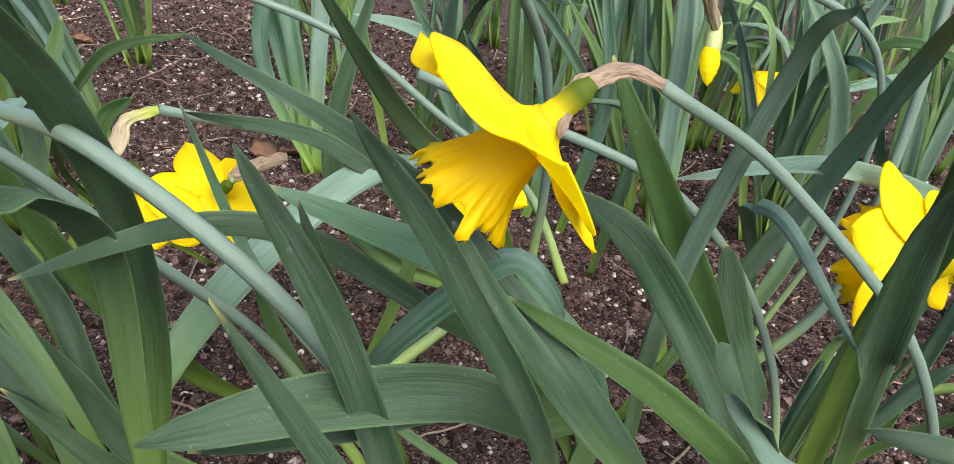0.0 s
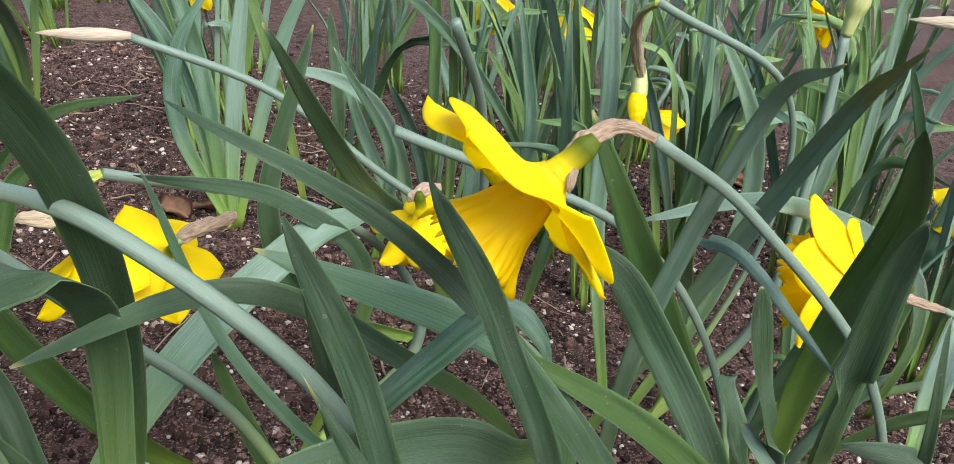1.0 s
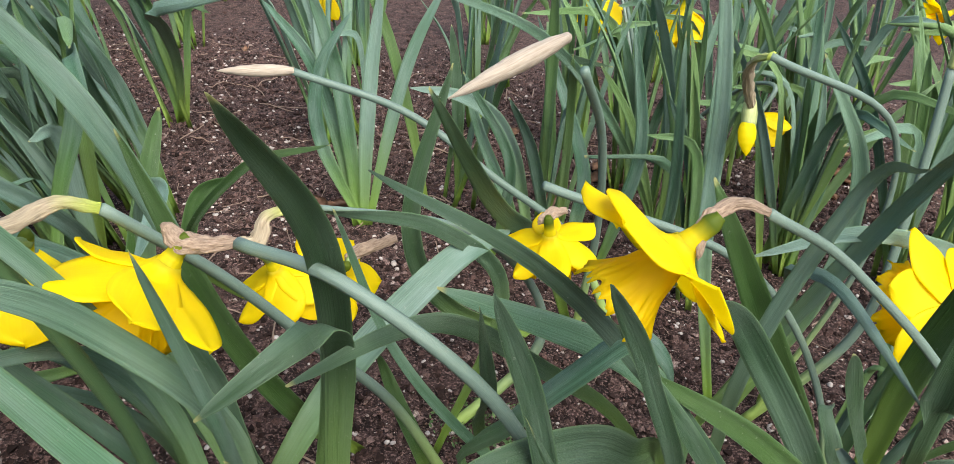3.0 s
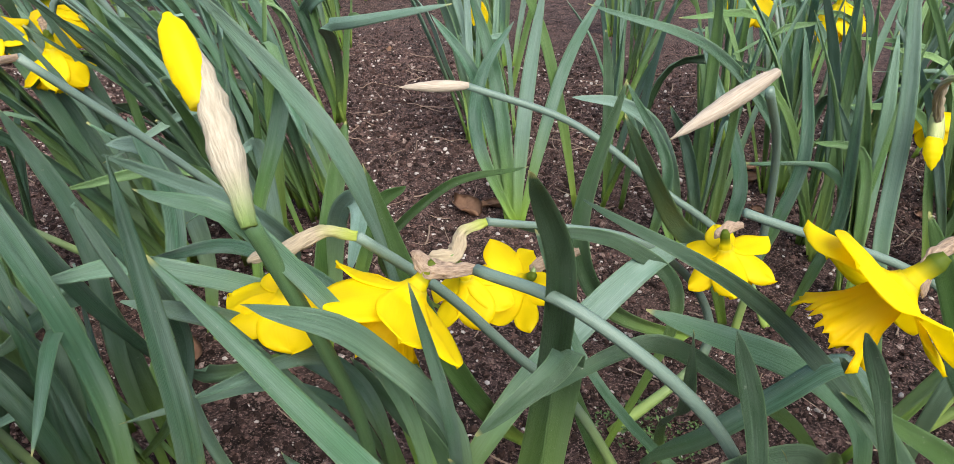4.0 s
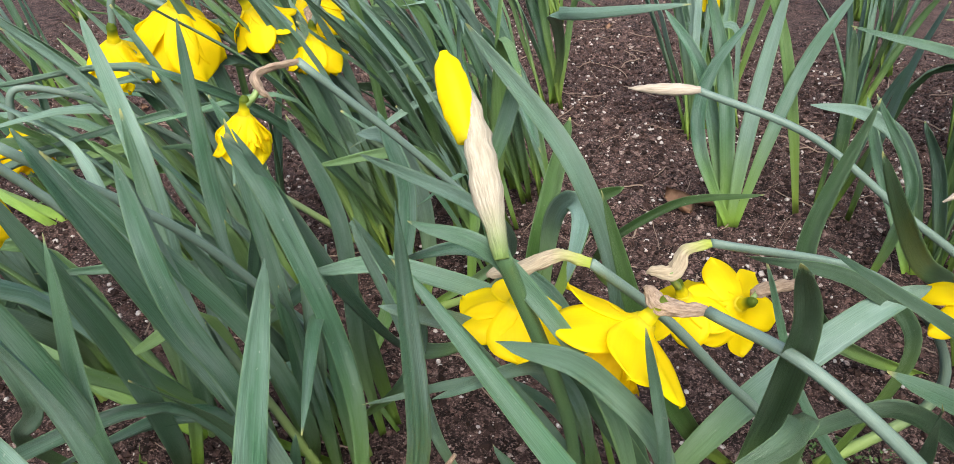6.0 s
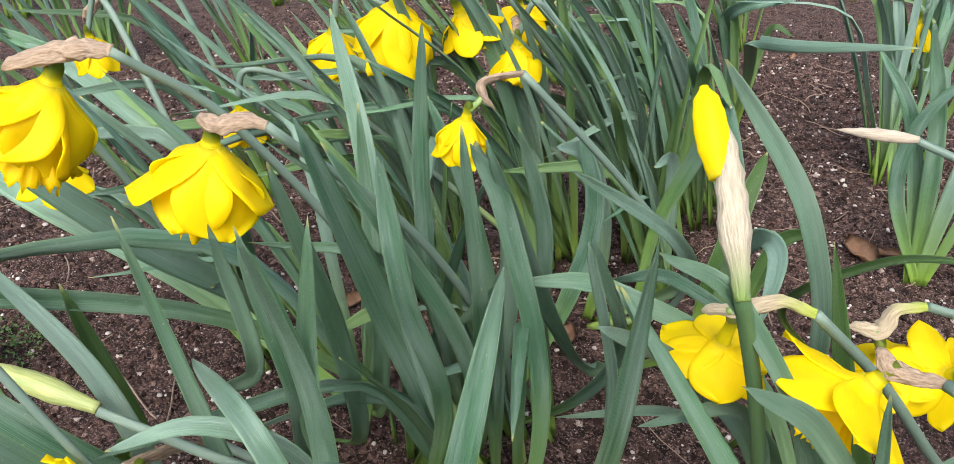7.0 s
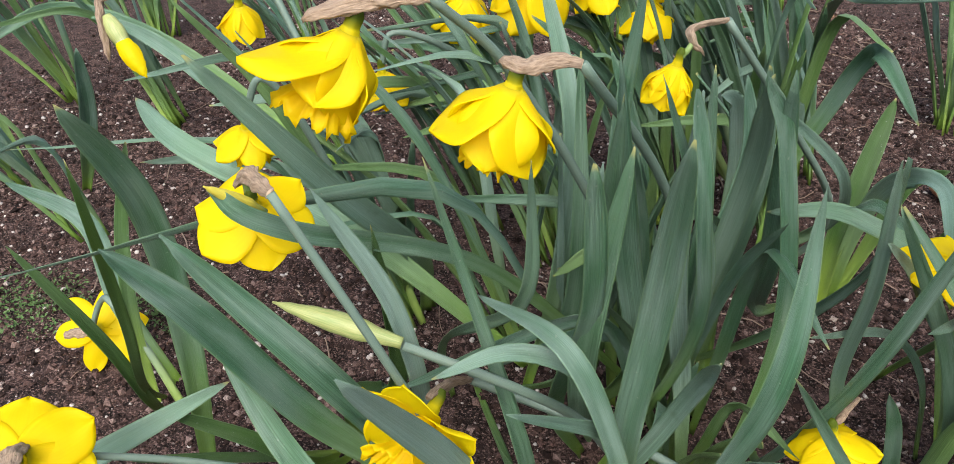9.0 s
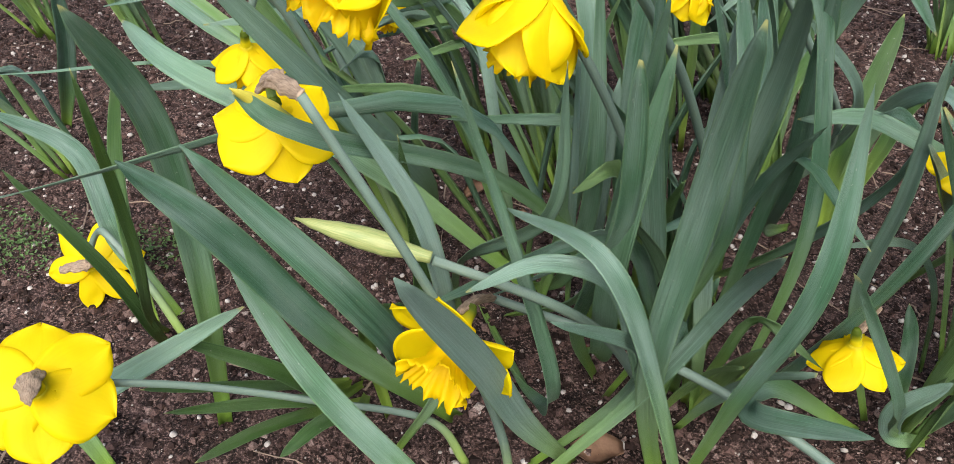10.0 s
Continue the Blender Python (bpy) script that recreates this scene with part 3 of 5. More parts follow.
def build_twigs():
    rnd = random.Random(5)
    verts, faces = [], []
    for _ in range(900):
        x, y = rnd.uniform(AREA[0], AREA[1]), rnd.uniform(AREA[2], AREA[3])
        if x < -0.9 and rnd.random() < 0.3 or (y < 0.7 and rnd.random() < 0.45):
            continue
        az, ln, r = rnd.uniform(0, 6.283), rnd.uniform(0.012, 0.075), rnd.uniform(0.0003, 0.0011)
        bend = rnd.uniform(-0.3, 0.3)
        ring = []
        for i in range(5):
            f = i / 4 - 0.5
            px, py = x + math.cos(az + bend * f) * ln * f, y + math.sin(az + bend * f) * ln * f
            pz = ground_height(px, py) + r + 0.0015 + 0.003 * rnd.random()
            k = len(verts)
            sx, sy = -math.sin(az) * r, math.cos(az) * r
            verts += [(px + sx, py + sy, pz), (px, py, pz + r), (px - sx, py - sy, pz), (px, py, pz - r)]
            ring.append(k)
        for a, b in zip(ring, ring[1:]):
            faces += [(a + j, a + (j + 1) % 4, b + (j + 1) % 4, b + j) for j in range(4)]
        faces += [(ring[0], ring[0] + 1, ring[0] + 2, ring[0] + 3), (ring[-1] + 3, ring[-1] + 2, ring[-1] + 1, ring[-1])]
    me = bpy.data.meshes.new("twigs")
    me.from_pydata(verts, [], faces)
    me.materials.append(M_TWIG)
    tagged(new("twigs", me), "thin dry brown twigs and stalks strewn on soil", "twigs", kind="stuff")


build_twigs()


def weed_patch(x, y, radius, count, seed):
    """A mat of tiny green leaflets close to the soil."""
    rnd = random.Random(seed)
    verts, faces = [], []
    for _ in range(count):
        a, r = rnd.uniform(0, 6.283), radius * rnd.random() ** 0.7
        px, py = x + math.cos(a) * r * 1.4, y + math.sin(a) * r
        s, h = rnd.uniform(0.0012, 0.0032), ground_height(px, py) + rnd.uniform(0.001, 0.012)
        m = pose(px, py, h, rnd.uniform(-50, 50), rnd.uniform(-50, 50), rnd.uniform(0, 360))
        k = len(verts)
        verts += [m @ Vector(v) for v in ((0, -s, 0), (s * 0.55, 0, s * 0.15), (0, s, 0), (-s * 0.55, 0, s * 0.15), (0, 0, -s * 0.15))]
        faces += [(k, k + 1, k + 4), (k + 1, k + 2, k + 4), (k + 2, k + 3, k + 4), (k + 3, k, k + 4)]
    me = bpy.data.meshes.new("weeds")
    me.from_pydata(verts, [], faces)
    me.materials.append(M_MOSS)
    tagged(new("weeds", me), "low mat of small green weeds on the soil", "weeds", kind="stuff")


def dry_leaf(x, y, size, turn, seed):
    """A shrivelled brown leaf, curled up on the soil."""
    rnd = random.Random(seed)
    bm = bmesh.new()
    rows = []
    for i in range(9):
        f = i / 8
        w = size * 0.34 * math.sin(math.pi * min(1, f * 0.9 + 0.06)) ** 0.8
        row = []
        for j in range(7):
            e = j / 6 * 2 - 1
            z = 0.25 * size * e * e * rnd.uniform(0.6, 1.2) + 0.12 * size * noise.noise(Vector((e * 2, f * 5, seed)))
            row.append(bm.verts.new((e * w, (f - 0.5) * size, z + 0.08 * size)))
        rows.append(row)
    grid_faces(bm, rows, lambda i, j: (j / 6, i / 8))
    bmesh.ops.solidify(bm, geom=bm.faces, thickness=0.0005)
    ob = link_mesh("dry_leaf", bm, M_DRYLEAF)
    ob.matrix_basis = pose(x, y, ground_height(x, y) + 0.001, rnd.uniform(-12, 12), rnd.uniform(-12, 12), turn)
    return tagged(ob, "shrivelled brown dead leaf lying on the soil", "dead leaf", "dead leaves on the soil")


for wx, wy, wr, wc, ws in ((-0.98, 0.01, 0.055, 700, 1), (-0.86, 0.08, 0.03, 260, 2), (-0.03, 0.49, 0.035, 320, 3)):
    weed_patch(wx, wy, wr, wc, ws)
rnd = random.Random(9)
dry_leaf(-0.29, 0.83, 0.05, 60, 3)
dry_leaf(-0.26, 0.85, 0.035, 110, 4)
for n in range(46):
    zone = rnd.choice(((0.05, 0.5, 1.0, 1.7), (0.0, 0.5, 0.9, 1.5), (-1.4, 0.5, 0.1, 1.6)))
    dry_leaf(rnd.uniform(zone[0], zone[1]), rnd.uniform(zone[2], zone[3]), rnd.uniform(0.018, 0.045), rnd.uniform(0, 360), 20 + n)


# ---------------------------------------------------------------- the daffodils
p = plant(0.033, 0.640, "daffodil with a yellow trumpet flower and blue-green leaves")
leaf(p, 0.0159, (0.02, -0.89, 0.45), (0.031, 0.664, 0.000), (-0.003, 0.592, 0.123), (-0.040, 0.495, 0.202), (-0.080, 0.416, 0.308), deep=True)
leaf(p, 0.0170, (0.08, -0.91, 0.41), (0.013, 0.636, -0.000), (-0.079, 0.579, 0.058), (-0.114, 0.559, 0.148), (-0.091, 0.580, 0.277), deep=True)
stem(p, 0.0036, (0.075, 0.672, 0.000), (0.024, 0.685, 0.086), (-0.055, 0.672, 0.145), (-0.139, 0.654, 0.206), (-0.234, 0.618, 0.244))
stem(p, 0.0038, (0.038, 0.642, 0.000), (0.041, 0.617, 0.131), (0.029, 0.570, 0.235), (0.006, 0.500, 0.305))
flower(p, (-0.003, 0.491, 0.196), (0.190, 0.252, -0.949), 0.037, sweeps=(66, 72, 70, 66, 74, 70), cup=0.75, wide=0.85, roll=12)
spathe(p, 0.0035, (0.008, 0.501, 0.204), (-0.000, 0.497, 0.203), (-0.008, 0.491, 0.199))
pedicel(p, (-0.006, 0.493, 0.200), (-0.005, 0.491, 0.203), (-0.005, 0.489, 0.204), (-0.003, 0.491, 0.196))
spindle("bud", p, (-0.231, 0.619, 0.244), (-0.289, 0.597, 0.243), 0.0055, M_SPATHE_DRY, "closed pale papery bud")
spindle("bud", p, (-0.008, 0.372, 0.354), (-0.053, 0.310, 0.338), 0.0050, M_SPATHE_DRY, "closed pale papery bud")
p = plant(-0.210, 0.815, "clump of blue-green strap leaves in dark soil")
leaf(p, 0.0065, (0.24, -0.85, 0.47), (-0.233, 0.601, 0.000), (-0.258, 0.467, 0.141), (-0.193, 0.415, 0.242), (-0.135, 0.413, 0.268), fresh=True)
leaf(p, 0.0159, (0.24, -0.88, 0.40), (-0.219, 0.812, -0.000), (-0.245, 0.802, 0.056), (-0.265, 0.793, 0.109), (-0.270, 0.787, 0.160), (-0.258, 0.787, 0.211), (-0.230, 0.791, 0.260))
leaf(p, 0.0178, (0.24, -0.93, 0.29), (-0.226, 0.811, -0.000), (-0.237, 0.810, 0.103), (-0.254, 0.804, 0.202), (-0.282, 0.792, 0.296))
leaf(p, 0.0177, (0.18, -0.94, 0.29), (-0.220, 0.813, 0.000), (-0.219, 0.813, 0.099), (-0.214, 0.814, 0.197), (-0.204, 0.817, 0.295))
leaf(p, 0.0150, (0.12, -0.96, 0.26), (-0.215, 0.815, 0.000), (-0.198, 0.833, 0.111), (-0.176, 0.846, 0.209), (-0.141, 0.853, 0.291))
leaf(p, 0.0153, (0.27, -0.91, 0.31), (-0.228, 0.810, -0.000), (-0.252, 0.813, 0.108), (-0.279, 0.804, 0.197), (-0.319, 0.776, 0.264))
leaf(p, 0.0159, (0.05, -0.97, 0.23), (0.020, 0.788, 0.000), (0.030, 0.786, 0.060), (0.026, 0.791, 0.130), (-0.040, 0.828, 0.267))
leaf(p, 0.0126, (0.17, -0.95, 0.26), (-0.060, 0.775, 0.000), (-0.050, 0.757, 0.070), (-0.050, 0.734, 0.145), (-0.098, 0.698, 0.237))
p = plant(-0.340, 1.050, "daffodil with a yellow trumpet flower and blue-green leaves")
flower(p, (-0.362, 1.107, 0.216), (-0.040, 0.211, -0.977), 0.036, sweep=35)
stem(p, 0.0032, (-0.354, 1.062, 0.000), (-0.352, 1.082, 0.105), (-0.351, 1.105, 0.213), (-0.350, 1.119, 0.248), (-0.362, 1.107, 0.216))
leaf(p, 0.0210, (0.45, -0.85, 0.26), (-0.569, 1.052, 0.000), (-0.575, 1.044, 0.085), (-0.583, 1.020, 0.148), (-0.580, 0.990, 0.193), (-0.544, 0.965, 0.225), (-0.473, 0.949, 0.249))
leaf(p, 0.0163, (0.37, -0.89, 0.27), (-0.571, 1.056, 0.000), (-0.534, 0.993, 0.108), (-0.502, 0.909, 0.184), (-0.462, 0.812, 0.229), (-0.381, 0.726, 0.263), (-0.259, 0.658, 0.305))
p = plant(-0.030, 0.800, "clump of blue-green strap leaves in dark soil")
leaf(p, 0.0170, (0.02, -0.93, 0.38), (-0.015, 0.803, 0.000), (-0.032, 0.804, 0.067), (-0.049, 0.797, 0.124), (-0.072, 0.781, 0.168), (-0.106, 0.752, 0.196), (-0.150, 0.712, 0.211))
leaf(p, 0.0138, (0.14, -0.94, 0.31), (-0.024, 0.802, 0.000), (-0.051, 0.802, 0.066), (-0.083, 0.802, 0.130), (-0.109, 0.802, 0.196))
leaf(p, 0.0142, (-0.06, -0.97, 0.23), (0.058, 0.768, 0.000), (0.072, 0.752, 0.086), (0.079, 0.737, 0.176), (0.052, 0.724, 0.293))
leaf(p, 0.0116, (-0.11, -0.97, 0.21), (0.094, 0.700, 0.000), (0.101, 0.668, 0.084), (0.103, 0.639, 0.164), (0.079, 0.598, 0.316))
leaf(p, 0.0095, (0.05, -0.96, 0.28), (0.140, 0.855, 0.000), (0.062, 0.756, 0.167), (-0.022, 0.632, 0.289), (-0.115, 0.480, 0.355))
p = plant(0.070, 0.410, "clump of blue-green strap leaves in dark soil")
leaf(p, 0.0090, (0.16, -0.86, 0.49), (0.072, 0.316, 0.000), (0.068, 0.271, 0.169), (0.035, 0.225, 0.275), (0.013, 0.200, 0.326), deep=True)
leaf(p, 0.0099, (0.12, -0.89, 0.44), (0.174, 0.310, 0.000), (0.113, 0.298, 0.143), (0.010, 0.310, 0.253), (-0.090, 0.325, 0.295), deep=True)
leaf(p, 0.0210, (0.25, -0.70, 0.67), (0.104, 0.445, 0.000), (0.086, 0.401, 0.084), (0.059, 0.341, 0.134), (0.031, 0.291, 0.183), (-0.005, 0.240, 0.214), (-0.040, 0.196, 0.228), blunt=1.8, deep=True)
leaf(p, 0.0135, (0.16, -0.72, 0.68), (0.083, 0.417, 0.000), (0.074, 0.390, 0.067), (0.051, 0.354, 0.119), (0.022, 0.309, 0.159), (-0.005, 0.258, 0.187), (-0.033, 0.208, 0.216), blunt=1.4, deep=True)
leaf(p, 0.0104, (0.23, -0.82, 0.52), (0.115, 0.404, 0.000), (0.059, 0.383, 0.118), (-0.001, 0.345, 0.184), (-0.039, 0.306, 0.230), (-0.062, 0.266, 0.251), (-0.095, 0.227, 0.247), deep=True)
leaf(p, 0.0185, (0.12, -0.62, 0.77), (0.084, 0.405, 0.000), (0.093, 0.385, 0.106), (0.049, 0.351, 0.190), (-0.052, 0.305, 0.250), blunt=1.5)
stem(p, 0.0030, (0.066, 0.299, 0.000), (0.027, 0.271, 0.128), (-0.012, 0.253, 0.226), (-0.077, 0.252, 0.278), (-0.130, 0.270, 0.280))
leaf(p, 0.0070, (0.44, -0.80, 0.41), (0.065, 0.407, -0.000), (-0.020, 0.385, 0.074), (-0.083, 0.372, 0.157), (-0.120, 0.368, 0.250))
leaf(p, 0.0120, (0.31, -0.79, 0.53), (0.057, 0.306, 0.000), (0.022, 0.266, 0.133), (-0.002, 0.240, 0.242), (-0.021, 0.220, 0.305), deep=True)
leaf(p, 0.0093, (0.29, -0.80, 0.53), (-0.013, 0.422, 0.000), (-0.031, 0.379, 0.106), (-0.024, 0.320, 0.180), (-0.030, 0.281, 0.259), deep=True)
leaf(p, 0.0120, (0.33, -0.70, 0.64), (0.033, 0.343, -0.000), (0.061, 0.262, 0.060), (0.052, 0.206, 0.159), (-0.006, 0.177, 0.293), deep=True)
leaf(p, 0.0088, (-0.04, -0.50, 0.87), (0.120, 0.330, 0.000), (0.111, 0.288, 0.139), (0.074, 0.262, 0.207), (0.053, 0.256, 0.238), (0.038, 0.256, 0.257), (0.026, 0.259, 0.274), deep=True)
leaf(p, 0.0120, (0.07, -0.53, 0.85), (0.020, 0.400, 0.000), (-0.038, 0.359, 0.090), (-0.011, 0.314, 0.169), (0.017, 0.303, 0.214), (0.041, 0.308, 0.236), (0.058, 0.312, 0.223), (0.067, 0.320, 0.199))
p = plant(0.210, 0.430, "daffodil with a yellow trumpet flower and blue-green leaves")
leaf(p, 0.0185, (-0.15, -0.88, 0.45), (0.212, 0.444, 0.000), (0.174, 0.406, 0.107), (0.122, 0.362, 0.204), (0.064, 0.333, 0.309), fresh=True)
leaf(p, 0.0160, (-0.16, -0.84, 0.51), (0.202, 0.340, 0.000), (0.155, 0.328, 0.139), (0.095, 0.315, 0.237), (0.059, 0.262, 0.289), deep=True)
leaf(p, 0.0140, (-0.05, -0.81, 0.58), (0.228, 0.365, 0.000), (0.181, 0.335, 0.105), (0.114, 0.312, 0.180), (0.043, 0.300, 0.225), fresh=True)
leaf(p, 0.0085, (-0.20, -0.50, 0.84), (0.225, 0.400, 0.000), (0.172, 0.307, 0.137), (0.129, 0.250, 0.224), (0.110, 0.233, 0.261), (0.098, 0.223, 0.287), (0.091, 0.216, 0.304), deep=True, blunt=1.4)
leaf(p, 0.0075, (-0.20, -0.50, 0.85), (0.235, 0.410, 0.000), (0.169, 0.311, 0.139), (0.127, 0.266, 0.211), (0.117, 0.261, 0.233), (0.112, 0.264, 0.244), (0.116, 0.269, 0.244), deep=True)
leaf(p, 0.0100, (-0.21, -0.46, 0.86), (0.200, 0.360, 0.000), (0.188, 0.293, 0.162), (0.138, 0.251, 0.214), (0.120, 0.242, 0.235), (0.108, 0.237, 0.249))
leaf(p, 0.0135, (-0.27, -0.51, 0.81), (0.244, 0.398, 0.000), (0.191, 0.326, 0.136), (0.171, 0.296, 0.203), (0.161, 0.279, 0.248), (0.156, 0.270, 0.284), (0.154, 0.262, 0.308), deep=True)
leaf(p, 0.0171, (-0.44, -0.79, 0.43), (0.213, 0.405, 0.000), (0.209, 0.389, 0.170), (0.201, 0.350, 0.270), (0.172, 0.309, 0.323), fresh=True)
leaf(p, 0.0072, (-0.52, -0.72, 0.45), (0.213, 0.426, -0.000), (0.250, 0.379, 0.059), (0.254, 0.346, 0.140), (0.223, 0.329, 0.245), deep=True)
leaf(p, 0.0145, (-0.51, -0.68, 0.53), (0.217, 0.426, 0.000), (0.262, 0.382, 0.089), (0.247, 0.335, 0.161), (0.170, 0.284, 0.210), deep=True)
stem(p, 0.0025, (0.249, 0.362, 0.000), (0.247, 0.348, 0.109), (0.206, 0.336, 0.206), (0.131, 0.322, 0.278), (0.079, 0.293, 0.313))
stem(p, 0.0026, (0.220, 0.426, 0.000), (0.187, 0.435, 0.126), (0.113, 0.414, 0.224), (-0.010, 0.360, 0.283))
flower(p, (0.053, 0.281, 0.308), (-0.650, -0.150, -0.745), 0.041, sweeps=(88, 106, 84, 70, 60, 78), bends=(-0.5, -1.2, 1.3, 0.2, 0.0, 0.0), lengths=(0.94, 1.0, 0.70, 0.88, 0.72, 1.08), wides=(1.2, 1.6, 1.55, 0.58, 0.9, 1.2), cup=0.78, flare=0.62, roll=28, tube_len=0.28, blunt=4.5)
spathe(p, 0.0027, (0.079, 0.293, 0.313), (0.069, 0.293, 0.316), (0.060, 0.291, 0.313), (0.053, 0.282, 0.309), (0.052, 0.275, 0.302))
pedicel(p, (0.055, 0.285, 0.310), (0.056, 0.283, 0.313), (0.058, 0.281, 0.314), (0.053, 0.281, 0.308))
p = plant(-0.060, 0.400, "daffodil with an orange-cupped yellow flower and blue-green leaves")
leaf(p, 0.0128, (0.13, -0.78, 0.62), (-0.074, 0.268, 0.000), (-0.086, 0.264, 0.145), (-0.082, 0.254, 0.240), (-0.080, 0.227, 0.276), (-0.083, 0.200, 0.286), (-0.104, 0.176, 0.273), deep=True)
leaf(p, 0.0150, (0.17, -0.84, 0.51), (-0.123, 0.304, 0.000), (-0.099, 0.300, 0.168), (-0.089, 0.256, 0.288), (-0.090, 0.175, 0.377), deep=True)
stem(p, 0.0029, (-0.036, 0.410, 0.000), (-0.085, 0.386, 0.104), (-0.127, 0.348, 0.175), (-0.157, 0.311, 0.235), (-0.188, 0.271, 0.287))
leaf(p, 0.0141, (0.57, -0.64, 0.51), (-0.081, 0.370, -0.000), (-0.160, 0.351, 0.054), (-0.195, 0.360, 0.130), (-0.227, 0.355, 0.190), deep=True)
leaf(p, 0.0161, (0.51, -0.60, 0.61), (-0.070, 0.382, -0.000), (-0.140, 0.351, 0.034), (-0.185, 0.345, 0.094), (-0.228, 0.336, 0.155), deep=True)
leaf(p, 0.0123, (0.51, -0.56, 0.65), (-0.059, 0.400, -0.000), (-0.080, 0.340, 0.034), (-0.107, 0.292, 0.089), (-0.139, 0.259, 0.169), deep=True)
leaf(p, 0.0118, (0.32, -0.73, 0.60), (-0.057, 0.403, 0.000), (-0.069, 0.404, 0.048), (-0.086, 0.401, 0.092), (-0.101, 0.398, 0.136), fresh=True)
flower(p, (-0.152, 0.263, 0.277), (-0.480, -0.400, -0.781), 0.039, sweeps=(64, 76, 80, 58, 62, 70), flare=0.9, cup=0.78, wide=1.12, tube_len=0.22)
spathe(p, 0.0035, (-0.130, 0.270, 0.280), (-0.141, 0.266, 0.280), (-0.151, 0.264, 0.281), (-0.157, 0.265, 0.286))
pedicel(p, (-0.146, 0.265, 0.281), (-0.148, 0.265, 0.281), (-0.150, 0.264, 0.279), (-0.152, 0.263, 0.277))
flower(p, (-0.225, 0.271, 0.265), (-0.196, 0.001, -0.981), 0.031, sweep=66, orange=True, cup=0.42, tube_len=0.77, wide=1.3)
spathe(p, 0.0030, (-0.188, 0.271, 0.287), (-0.204, 0.266, 0.289), (-0.216, 0.258, 0.283), (-0.231, 0.250, 0.279), pale=True)
pedicel(p, (-0.222, 0.254, 0.281), (-0.222, 0.260, 0.281), (-0.223, 0.265, 0.277), (-0.225, 0.271, 0.265))
p = plant(-0.210, 0.360, "clump of blue-green strap leaves in dark soil")
leaf(p, 0.0116, (0.39, -0.67, 0.63), (-0.149, 0.309, 0.000), (-0.136, 0.269, 0.168), (-0.159, 0.210, 0.275), (-0.178, 0.160, 0.324), blunt=0.9)
leaf(p, 0.0085, (0.48, -0.70, 0.53), (-0.148, 0.281, 0.000), (-0.156, 0.256, 0.189), (-0.201, 0.214, 0.313), (-0.227, 0.179, 0.349), blunt=1.5)
leaf(p, 0.0120, (0.51, -0.62, 0.59), (-0.193, 0.363, 0.000), (-0.217, 0.325, 0.134), (-0.246, 0.263, 0.225), (-0.260, 0.196, 0.285), blunt=2.0)
leaf(p, 0.0113, (0.61, -0.59, 0.53), (-0.151, 0.343, 0.000), (-0.212, 0.320, 0.182), (-0.285, 0.258, 0.258), (-0.327, 0.218, 0.267), blunt=1.2)
leaf(p, 0.0090, (0.53, -0.67, 0.53), (-0.199, 0.390, 0.000), (-0.243, 0.380, 0.156), (-0.281, 0.323, 0.233), (-0.291, 0.253, 0.267), blunt=1.7)
leaf(p, 0.0070, (0.55, -0.51, 0.67), (-0.210, 0.370, 0.000), (-0.226, 0.339, 0.099), (-0.251, 0.285, 0.169), (-0.284, 0.202, 0.206), blunt=0.9)
leaf(p, 0.0084, (0.43, -0.62, 0.66), (-0.204, 0.351, 0.000), (-0.203, 0.320, 0.127), (-0.211, 0.267, 0.212), (-0.229, 0.190, 0.247), blunt=1.5)
leaf(p, 0.0071, (0.28, -0.72, 0.63), (-0.196, 0.354, 0.000), (-0.154, 0.308, 0.081), (-0.134, 0.251, 0.193), (-0.142, 0.215, 0.305), blunt=2.0)
leaf(p, 0.0104, (0.17, -0.81, 0.57), (-0.199, 0.355, 0.000), (-0.199, 0.311, 0.087), (-0.218, 0.263, 0.186), (-0.263, 0.212, 0.300), blunt=1.2)
leaf(p, 0.0162, (0.53, -0.63, 0.58), (-0.138, 0.374, 0.000), (-0.099, 0.286, 0.058), (-0.138, 0.225, 0.156), (-0.261, 0.215, 0.297), blunt=0.9)
p = plant(-0.130, 0.450, "daffodil clump with several yellow flowers and blue-green leaves")
leaf(p, 0.0145, (0.34, -0.79, 0.52), (-0.124, 0.448, -0.000), (-0.145, 0.386, 0.082), (-0.170, 0.336, 0.183), (-0.197, 0.302, 0.309), fresh=True)
stem(p, 0.0037, (-0.063, 0.481, -0.000), (0.001, 0.524, 0.064), (-0.011, 0.529, 0.124), (-0.069, 0.499, 0.180), (-0.162, 0.420, 0.221))
leaf(p, 0.0113, (0.40, -0.84, 0.37), (-0.068, 0.454, 0.000), (-0.029, 0.467, 0.143), (-0.070, 0.437, 0.209), (-0.137, 0.400, 0.231), deep=True)
flower(p, (-0.178, 0.417, 0.182), (0.303, 0.309, -0.901), 0.036, sweep=60, cup=0.7)
spathe(p, 0.0042, (-0.162, 0.420, 0.221), (-0.176, 0.412, 0.215), (-0.180, 0.404, 0.202), (-0.193, 0.399, 0.201), pale=True)
